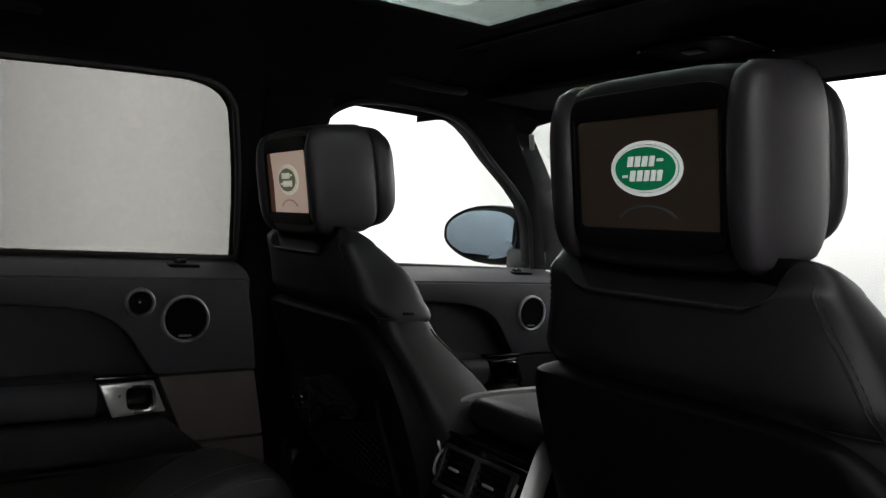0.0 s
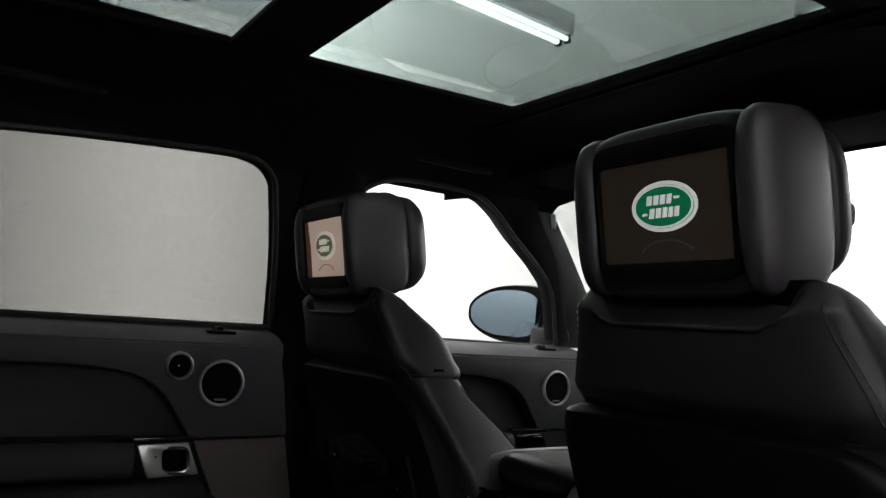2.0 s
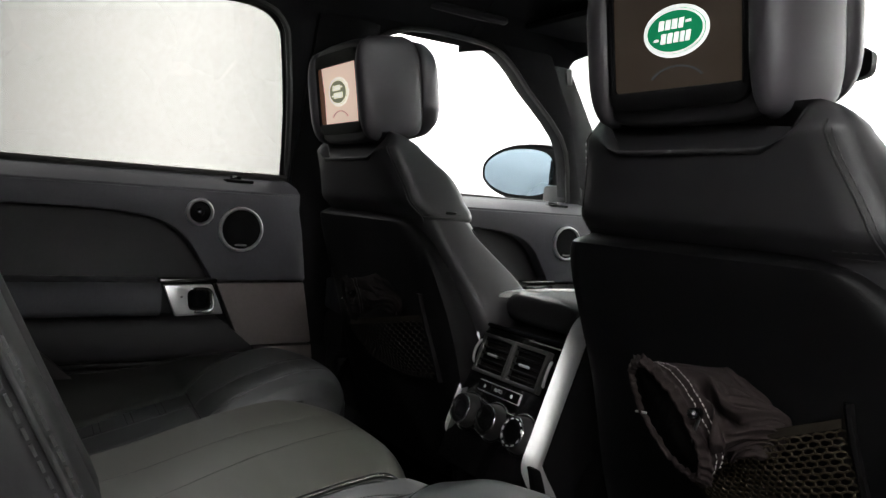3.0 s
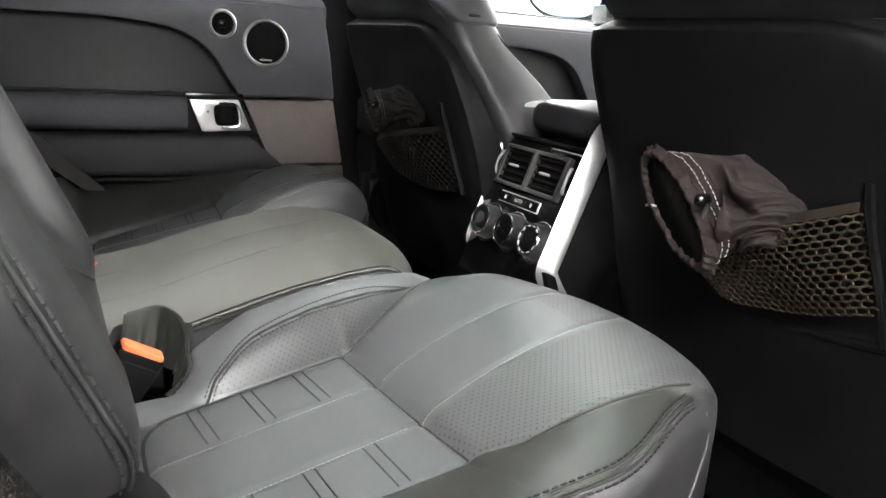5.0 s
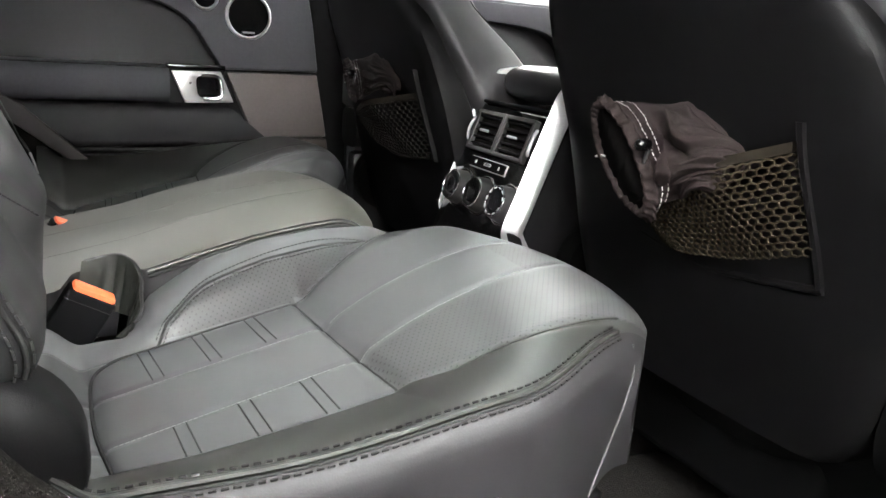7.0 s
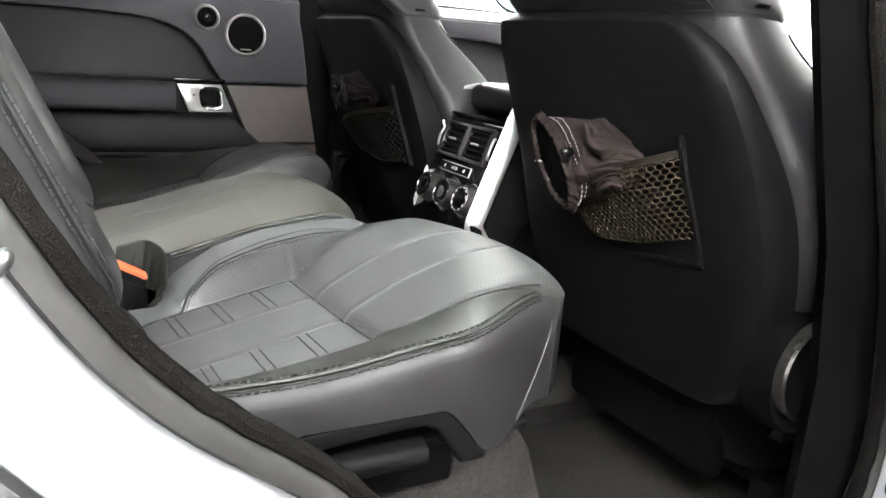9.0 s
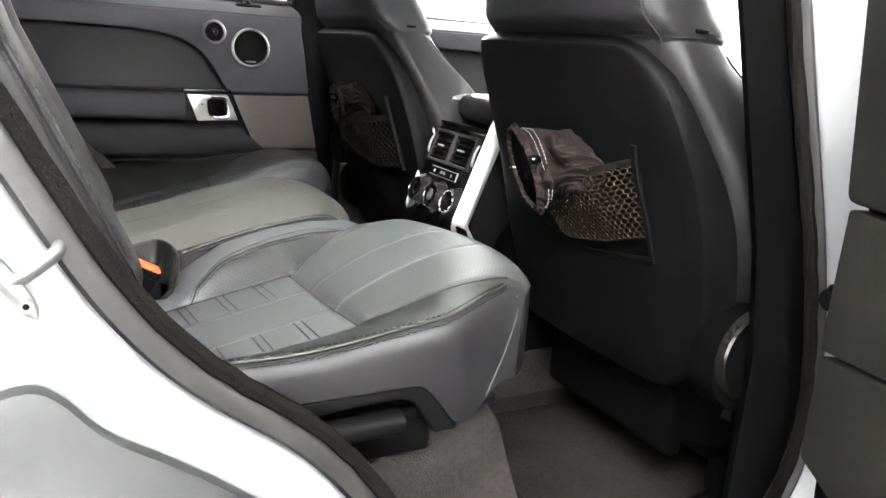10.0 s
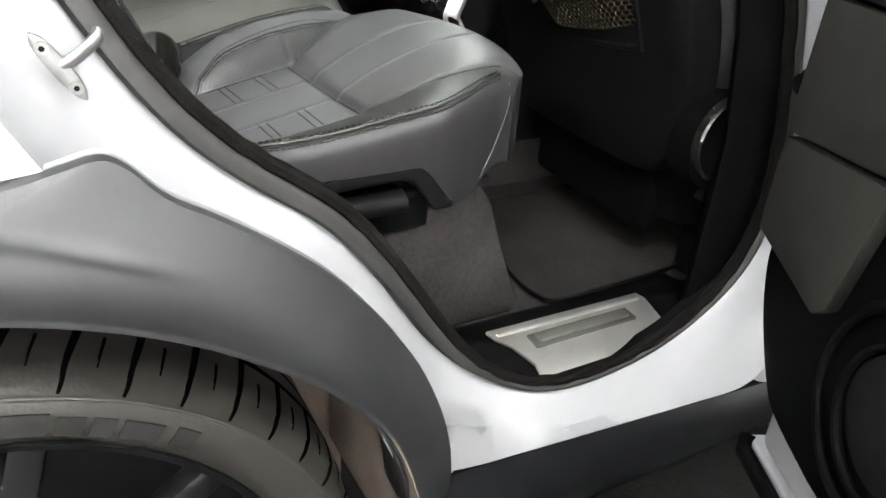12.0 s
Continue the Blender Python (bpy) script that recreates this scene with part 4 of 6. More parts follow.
od_part("upper_pad", plate([(-0.004, 1.042), (0.95, 1.05), (0.96, 1.30), (-0.050, 1.30)], [], lambda a, z: (a, -0.022, z), (0, 0.03, 0), 0.010), OPEN_PAD, "dark grey upper pad")
od_part("weave_panel", plate([(-0.002, 1.036), (0.40, 1.044), (0.24, 0.96), (0.215, 0.908), (-0.004, 0.880)], [], lambda a, z: (a, -0.016, z), (0, 0.022, 0), 0.004), WEAVE, "olive grey woven insert")
od_part("weave_panel", plate([(-0.004, 0.874), (0.206, 0.900), (0.172, 0.742), (0.152, 0.724), (-0.002, 0.752), (-0.004, 0.80)], [], lambda a, z: (a, -0.014, z), (0, 0.02, 0), 0.004), WEAVE, "olive grey woven insert")
od_part("pocket_ring", tube([(0.30 + 0.105 * math.cos(a), -0.008, 0.70 + 0.115 * math.sin(a)) for a in np.linspace(1.0, 5.6, 30)], 0.006, 8), OPEN_LINING_SHADED, "black raised ring of the door pocket")
od_part("pocket_ring", tube([(0.31 + 0.075 * math.cos(a), -0.010, 0.70 + 0.085 * math.sin(a)) for a in np.linspace(0, 2 * math.pi, 36, endpoint=False)], 0.006, 8, closed=True), OPEN_LINING_SHADED, "black speaker ring in the door")
od_part("speaker_grille", disc((0.31, 0.0, 0.70), (0, -1, 0), 0.072, 0.006, 30, 0.003), SPEAKER, "black speaker mesh")
od_part("bottom_seal", tube([(0.020, 0.055, 0.420), (0.035, 0.046, 0.405), (0.3, 0.046, 0.402), (0.95, 0.046, 0.402)], 0.012, 8), SHADED_BLACK, "black rubber bottom seal")
od_part("bottom_ledge", box(0.018, 0.95, 0.056, 0.125, 0.408, 0.422, 0.005, 3), PAINT, "white painted bottom ledge of the door")
od_part("hinge_arm", box(-0.10, 0.03, 0.075, 0.10, 0.70, 0.75, 0.006), PAINT, "white painted door hinge")


# ---- front seats ----
SEAT_X, SEAT_DX = 0.425, -0.805


def back_y(z):
    return 0.132 + 0.27 * (1.053 - z)


def ring_at(z, half, depth, y0, n=36, power=3.0, x=0.0, bulge=0.0):
    out = []
    for a, b in oval(0, 0, half, depth / 2, n, power):
        fwd = bulge * (abs(a) / half) ** 2 if b > 0 else 0.0
        out.append((x + a, y0 + depth / 2 + b + fwd, z))
    return out


def front_seat(group):
    t = thing("car_seat", "black leather front seat with hard black back shell and built-in screen", "car seat", group, "", (SEAT_X, 0.35, 0.47))
    back = Matrix.Translation((0, -0.35, -0.47))

    def add(n, bm, mat, lab="", parent=None, smooth=40):
        bmesh.ops.transform(bm, matrix=back, verts=bm.verts)
        return part(n, bm, mat, parent or t, lab, smooth)

    # upholstered back, below the shoulder pad
    rings = []
    for z, half, depth, bulge in ((0.60, 0.195, 0.16, 0.03), (0.68, 0.212, 0.18, 0.05), (0.80, 0.236, 0.17, 0.06), (0.92, 0.262, 0.16, 0.08), (1.02, 0.270, 0.15, 0.075), (1.09, 0.257, 0.13, 0.055),
                                  (1.135, 0.244, 0.130, 0.030), (1.17, 0.231, 0.128, 0.010), (1.205, 0.2135, 0.122, 0.0), (1.25, 0.17, 0.06, 0.0)):
        low = ss(1.13, 0.95, z)
        rings.append(ring_at(z, half + 0.010 * low, depth, back_y(z) + 0.024 - 0.018 * ss(1.10, 1.16, z), 44, 3.0 + 1.0 * ss(1.02, 1.12, z), 0.022 * low, bulge))
    columns = [spline([r[i] for r in rings], 44) for i in range(44)]
    rings = [[columns[i][k] for i in range(44)] for k in range(45)]
    add("backrest", loft(rings), BLACK_LEATHER, "", None, 60)
    # near-black skin added over the backrest's foot to paint its shade
    low = [ring for ring in rings if ring[0].z < 0.845]
    wrap = [[Vector((p.x * 1.012, p.y + 0.003 * (1 if p.y > sum(w.y for w in ring) / len(ring) else -1), p.z)) for p in ring] for ring in low]
    add("side_cover", loft(wrap), SHADED_BLACK, "dull black wrap added to darken the foot of the backrest", None, 60)
    for i in (2, 20):
        add("seam", tube([Vector(rings[k][i]) for k in range(6, 37)], 0.0018, 5), STITCH_DARK)

    # shoulder pad: a flat trapezoid behind, deep side panels, raised horns beside the headrest
    def pad_ring(z, wide, depth, inset, n=64):
        out = []
        for a, b in oval(0, 0, wide, depth / 2, n, 4.2):
            u = a / wide
            y = back_y(z) - 0.014 + inset + depth / 2 + b - 0.012 * (1 - abs(u) ** 3) * (b > 0)
            out.append(Vector((a, y, z)))
        return out

    levels = spline([(1.182, 0.206, 0.120), (1.187, 0.2165, 0.136), (1.197, 0.2195, 0.156), (1.212, 0.2175, 0.163), (1.245, 0.205, 0.162), (1.275, 0.193, 0.150), (1.300, 0.183, 0.122), (1.318, 0.1765, 0.100), (1.331, 0.170, 0.076), (1.340, 0.159, 0.050), (1.344, 0.145, 0.026)], 40)
    pads = []
    for p in levels:
        inset = 0.026 * ss(1.318, 1.344, p.x) + 0.026 * ss(1.228, 1.192, p.x) - 0.006
        ring = pad_ring(p.x, p.y, p.z - max(inset, 0), inset)
        for q in ring:
            q.z -= 0.045 * ss(0.140, 0.095, abs(q.x)) * ss(1.300, 1.344, q.z)
            q.z += 0.006 * math.exp(-((abs(q.x) - 0.145) / 0.022) ** 2) * ss(1.32, 1.344, q.z)
        pads.append(ring)

    def on_back(q, x):
        """The place on a ring's rear side at the given x."""
        side = sorted([p for p in q if p.y <= sum(w.y for w in q) / len(q)], key=lambda p: p.x)
        x = max(min(x, side[-1].x), side[0].x)
        for u, v in zip(side, side[1:]):
            if u.x <= x <= v.x:
                return u.lerp(v, (x - u.x) / max(v.x - u.x, 1e-6))
        return side[-1]

    cap = add("shoulder_pad", loft(pads), BLACK_LEATHER, "plump black leather shoulder pad", None, 60)
    for s in (-1, 1):
        seam = [on_back(q, s * (0.198 - 0.042 * ss(1.19, 1.336, q[0].z))) + Vector((0, -0.0003, 0)) for q in pads if 1.188 < q[0].z < 1.330]
        add("seam", tube(seam, 0.0013, 6), STITCH_DARK, "", cap)
        add("stitching", dashes([on_back(q, s * (0.2035 - 0.042 * ss(1.19, 1.336, q[0].z))) + Vector((s * 0.0003, -0.0003, 0)) for q in pads if 1.20 < q[0].z < 1.325], 0.005, 0.004, 0.0006), STITCH_DARK, "", cap)
        for level, name, size in ((1.199, "side_seam", 0), (1.206, "side_stitching", 1)):
            q = min(pads, key=lambda q: abs(q[0].z - level))
            ys = [p.y for p in q]
            low, span = min(ys), max(ys) - min(ys)
            run = sorted([p + Vector((s * 0.0002, 0, 0)) for p in q if p.x * s > 0.15 and low + 0.03 * span < p.y < low + 0.72 * span], key=lambda p: p.y)
            add(name, dashes(spline(run, 40), 0.005, 0.004, 0.0006) if size else tube(run, 0.0010, 6), STITCH_DARK, "", cap)
    add("maker_tag", box(0.2185, 0.2215, 0.148, 0.170, 1.207, 1.212, 0.001, 1), TRIM_PLASTIC, "small black fabric tag", cap)
    # hard shell: flat behind, rounded into deep side flanks that widen downwards
    sides = spline([(0.175, 0.185, 0.700), (0.190, 0.207, 0.714), (0.203, 0.240, 0.76), (0.213, 0.268, 0.853), (0.212, 0.275, 0.937), (0.213, 0.269, 1.006), (0.220, 0.256, 1.057), (0.228, 0.231, 1.119), (0.229, 0.209, 1.150),
                    (0.227, 0.193, 1.168), (0.220, 0.166, 1.187), (0.205, 0.136, 1.197), (0.190, 0.112, 1.2015), (0.165, 0.090, 1.2035)], 52)
    rings = []
    for p in sides:
        mid, w, z = (p.y - p.x) / 2, (p.x + p.y) / 2, p.z
        flank = 0.022 + 0.026 * ss(1.16, 0.95, z)
        top = 0.020 * ss(1.186, 1.204, z)
        row = []
        for k in range(27):
            u = -1 + 2 * k / 26
            u = math.copysign(abs(u) ** 0.7, u)
            row.append((mid + u * w, back_y(z) - 0.016 + top + 0.010 * abs(u) ** 16 + 0.005 * u * u, z))
        edge = row[-1][1]
        for e, d in ((0.0035, 0.14), (0.0055, 0.5), (0.0065, 1.0)):
            row.append((mid + w + e * 1.3, edge + 0.004 + flank * d, z))
            row.insert(0, (mid - w - e * 0.5, edge + 0.004 + flank * d, z))
        rings.append(row)
    add("back_shell", loft(rings), SHELL_PLASTIC, "smooth hard black back shell", None, 35)
    # made-up near-black box stands for the shaded void under the shell
    add("lower_skirt", box(-0.16, 0.175, 0.262, 0.300, 0.560, 0.72, 0.018, 3), SHADED_BLACK, "black box added as the dark void below the back shell")
    # cushion
    def h(x, y):
        e = min(0.25 - abs(x), y - 0.30, 0.80 - y)
        return 0.79 + 0.05 * ss(0.15, 0.24, abs(x)) + 0.05 * ss(0.3, 0.7, y) - 0.05 * (1 - ss(0, 0.05, e))
    add("seat_cushion", heightfield(22, 24, lambda u, v: (-0.25 + 0.50 * u, 0.30 + 0.50 * v), h, lambda x, y: 0.66), BLACK_LEATHER)
    add("seat_base", box(-0.19, 0.19, 0.34, 0.74, 0.545, 0.67, 0.02), TRIM_PLASTIC)
    for s in (-1, 1):
        add("seat_rail", box(s * 0.18 - 0.018, s * 0.18 + 0.018, 0.37, 0.80, 0.470, 0.55, 0.006), TRIM_PLASTIC)
        add("recliner_cover", disc((s * 0.246 + 0.018, 0.255, 0.785), (s, 0, 0), 0.076, 0.040, 40, 0.012), SHADED_BLACK, "round black recliner cover")
    add("recliner_ring", ring_disc((0.304, 0.250, 0.796), (1, 0, 0), 0.067, 0.059, 0.014), RIM_METAL, "glossy rim of the recliner cover")
    # headrest
    tilt = pose(-0.010, 0.034, 1.426, 9, 0, 0)
    rest = thing_part("headrest", t, back)

    def ring_y(y, hw, hh, power=4.5, dz=0.0):
        return [tilt @ Vector((a, y, b + dz)) for a, b in oval(0, 0, hw, hh * 1.085, 44, power)]

    cheeks = []
    for y, hw, hh in ((-0.004, 0.110, 0.082), (-0.002, 0.120, 0.087), (0.004, 0.125, 0.0895), (0.02, 0.124, 0.0915), (0.06, 0.124, 0.093), (0.095, 0.124, 0.092), (0.110, 0.122, 0.0865), (0.113, 0.119, 0.083)):
        cheeks.append(ring_y(y, hw, hh))
    add("wrap", loft(cheeks), BLACK_LEATHER, "", rest, 70)
    pad = []
    for y, hw, hh in ((0.108, 0.121, 0.081), (0.112, 0.128, 0.086), (0.122, 0.1315, 0.0885), (0.136, 0.1285, 0.0865), (0.150, 0.118, 0.078), (0.158, 0.09, 0.055), (0.160, 0.03, 0.02)):
        pad.append(ring_y(y, hw, hh, 3.6))
    add("front_pad", loft(pad), HEADREST_LEATHER_LIT, "", rest, 70)
    for s in (-1, 1):
        wing = []
        for k in range(25):
            w = -1 + 2 * k / 24
            r = max(1 - abs(w) ** 3.6, 0.0) ** 0.5
            wing.append([tilt @ Vector((s * (0.1125 - 0.003 * (1 - r)) + a * (0.35 + 0.65 * r), 0.045 + b * (0.55 + 0.45 * r), 0.0955 * w)) for a, b in oval(0, 0, 0.0225, 0.066, 24, 3.0)])
        add("side_wing", loft(wing), HEADREST_LEATHER_LIT, "padded leather side wing", rest, 70)
    frame_rings = [[(a, b) for a, b in oval(0, 0.002, 0.097, 0.080, 44, 9)], [(a, b) for a, b in oval(0.002, 0.000, 0.0885, 0.0555, 44, 30)]]
    add("screen_frame", plate(frame_rings[0], [frame_rings[1]], lambda a, b: tilt @ Vector((a, -0.012, b)), tilt.to_3x3() @ Vector((0, 0.012, 0)), 0.002), SHELL_PLASTIC, "black frame round the screen", rest)
    for s in (-1, 1):
        add("screen_gasket", box(s * 0.0905 - 0.0015, s * 0.0905 + 0.0015, -0.0135, -0.010, -0.058, 0.058, 0.001, 1, None, tilt), TRIM_PLASTIC, "", rest)
    for s in (-1, 1):
        add("headrest_post", tube([(s * 0.075 - 0.006, 0.108, 1.29), (s * 0.075 - 0.006, 0.100, 1.37)], 0.0065, 10), CHROME, "chrome headrest post", rest)
        add("post_collar", disc((s * 0.075 - 0.006, 0.107, 1.316), (0, -0.2, 1), 0.011, 0.008, 16), TRIM_PLASTIC, "", rest)
    return t, rest, tilt, back


def thing_part(name, parent, back):
    bm = box(-0.09, 0.09, 0.060, 0.13, 1.37, 1.49, 0.01, 1)
    bmesh.ops.transform(bm, matrix=back, verts=bm.verts)
    return part(name, bm, BLACK_LEATHER, parent, "black leather headrest with a screen in its back")


right_seat, right_rest, TILT_M, SEAT_BACK = front_seat("front seats")
left_seat = copy_thing(right_seat, Matrix.Translation((SEAT_X + SEAT_DX, 0.320, 0.470)))
left_rest = [o for o in left_seat.children if o.name.startswith("headrest")][0]


def screen_parts(rest, glow_mat, light, wash):
    """The lit screen in a headrest, with its oval green badge drawn as plain shapes."""
    def add(n, bm, mat, lab, parent):
        bmesh.ops.transform(bm, matrix=SEAT_BACK, verts=bm.verts)
        return part(n, bm, mat, parent, lab, 30)

    def flat(depth):
        return lambda a, b: TILT_M @ Vector((a, depth, b))

    d = TILT_M.to_3x3() @ Vector((0, 0.004, 0))
    scr = add("screen", plate([(-0.090, -0.0565), (0.092, -0.0565), (0.092, 0.0565), (-0.090, 0.0565)], [], flat(-0.0090), d), glow_mat, "dark glossy display showing an oval badge", rest)
    d = TILT_M.to_3x3() @ Vector((0, 0.001, 0))
    # brown edge of the reflection, painted as a glowing strip
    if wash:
        add("reflection_edge", plate([(-0.0898, -0.0562), (-0.066, -0.0562), (-0.0645, 0.0), (-0.071, 0.0562), (-0.0898, 0.0562)], [], flat(-0.0097), d), glow("painted_reflection_brown", (0.13, 0.06, 0.035), 0.4), "brown edge of the reflection painted on the screen", scr)
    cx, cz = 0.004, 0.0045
    # the far badge glows in colours already faded by that reflection
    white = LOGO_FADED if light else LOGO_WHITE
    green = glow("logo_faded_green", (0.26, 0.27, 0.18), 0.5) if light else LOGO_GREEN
    add("badge_border", plate(oval(cx, cz, 0.0445, 0.0275, 48), [], flat(-0.0100), d), white, "pale oval border", scr)
    add("badge_line", plate(oval(cx, cz, 0.0408, 0.0240, 48), [], flat(-0.0106), d), green, "", scr)
    add("badge_line", plate(oval(cx, cz, 0.0400, 0.0233, 48), [], flat(-0.0112), d), white, "", scr)
    add("badge_field", plate(oval(cx, cz, 0.0378, 0.0215, 48), [], flat(-0.0118), d), green, "green oval field", scr)
    bars = [(-0.022, -0.0135, 0.0025, 0.0125), (-0.0125, -0.0045, 0.0025, 0.0125), (-0.0035, 0.0045, 0.0025, 0.0125), (0.0055, 0.0130, 0.0025, 0.0125),
            (-0.0165, -0.0085, -0.0120, -0.0015), (-0.0075, 0.0005, -0.0120, -0.0015), (0.0015, 0.0090, -0.0120, -0.0015), (0.0100, 0.0165, -0.0120, -0.0015), (0.0175, 0.0245, -0.0120, -0.0015),
            (0.0145, 0.0235, 0.0070, 0.0095), (-0.0265, -0.0185, -0.0085, -0.0060)]
    for x0, x1, z0, z1 in bars:
        k, x1 = 0.2, x0 + (x1 - x0) * 0.80
        add("badge_bar", plate([(cx + x0 + k * z0, cz + z0), (cx + x1 + k * z0, cz + z0), (cx + x1 + k * z1, cz + z1), (cx + x0 + k * z1, cz + z1)], [], flat(-0.0123), d), white, "", scr)
    arc = [(cx + r * math.cos(a), -0.055 + 0.58 * r * math.sin(a)) for r, a in [(0.041, q) for q in np.linspace(0.5, math.pi - 0.5, 20)] + [(0.0375, q) for q in np.linspace(math.pi - 0.5, 0.5, 20)]]
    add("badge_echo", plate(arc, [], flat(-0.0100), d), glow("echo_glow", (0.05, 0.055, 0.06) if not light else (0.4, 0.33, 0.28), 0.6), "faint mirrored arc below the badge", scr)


screen_parts(right_rest, SCREEN_DARK, False, False)
screen_parts(left_rest, SCREEN_REFLECTION, True, True)


# ---- nets and cloth bags on the seat backs ----
def storage_net(dx, dy, cord, label, x0=-0.014, width=0.184, round_low=0.0, rise=0.080):
    t = thing("storage_net", label, "storage net", "seat back nets", "", (SEAT_X + dx + 0.05, back_y(0.95) + dy, 0.95))
    back = Matrix.Translation((-0.05, -back_y(0.95), -0.95))

    def add(n, bm, mat, lab=""):
        bmesh.ops.transform(bm, matrix=back, verts=bm.verts)
        return part(n, bm, mat, t, lab)

    def place(u, v):
        """u across, v up; the net bellies out over the bag."""
        top = 0.958 + rise * u
        low = 0.902 + 0.036 * ss(0.45, 1, u) - 0.004 * math.sin(u * 9) + round_low * (0.06 * (1 - u) ** 2 - 0.03)
        x = x0 + width * u + 0.020 * (1 - v) * u + 0.010 * math.sin(v * 3) * (u - 1)
        z = low + (top - low) * v
        y = back_y(z) - 0.018 - 0.044 * math.sin(math.pi * min(0.12 + u * 0.92, 1)) ** 0.8 * (0.35 + 0.65 * v) - 0.005 * math.sin(9 * u + 3 * v)
        return Vector((x, y, z))

    bm = bmesh.new()
    nu, nv = 21, 15
    for j in range(nv):
        for i in range(nu):
            du = 0.5 if j % 2 else 0.0
            u0, v0 = (i + du) / (nu + 0.5), j / nv
            uc, step = (i + du + 0.5) / (nu + 0.5), 1 / nv
            a, b = place(u0, v0), place(min(uc, 1), min(v0 + step * 0.32, 1))
            c, d = place(min((i + du + 1) / (nu + 0.5), 1), v0), place(u0, min(v0 - step * 0.66, 1) if j else 0)
            tube([a, (a + b) / 2 + Vector((0, -0.0006, 0)), b], 0.0014, 4, bm)
            tube([b, (c + b) / 2 + Vector((0, -0.0006, 0)), c], 0.0014, 4, bm)
            if j:
                tube([a, d], 0.0017, 4, bm)
    tagged(add("mesh", bm, cord), kind="stuff")
    hem = [[place(u, 0.985) + Vector((0, -0.001, -0.002)), place(u, 1.0) + Vector((0, -0.002, 0.0065))] for u in np.linspace(0.05, 1, 24)]
    add("hem", sheet(hem, (0, 0.004, 0)), HEM_CLOTH, "ribbed top hem")
    rows = []
    for z in np.linspace(0.900, 1.060, 14):
        w, o = 0.022 * ss(1.06, 0.89, z), x0 + width - 0.170
        rows.append([(x + w + o, back_y(z) - 0.010 - d, z) for x, d in ((0.166, 0.0), (0.167, 0.006), (0.170, 0.009), (0.175, 0.008), (0.178, 0.0))])
    add("side_bar", sheet(rows, (0, 0.006, 0)), SHELL_PLASTIC, "black plastic side bar")
    add("bottom_bar", tube(spline([(-0.06, back_y(0.895) - 0.012, 0.898), (0.03, back_y(0.880) - 0.012, 0.883), (0.12, back_y(0.890) - 0.014, 0.892), (0.198, back_y(0.904) - 0.014, 0.904)], 16), 0.005, 8), SHELL_PLASTIC, "black plastic lower bar")
    return t


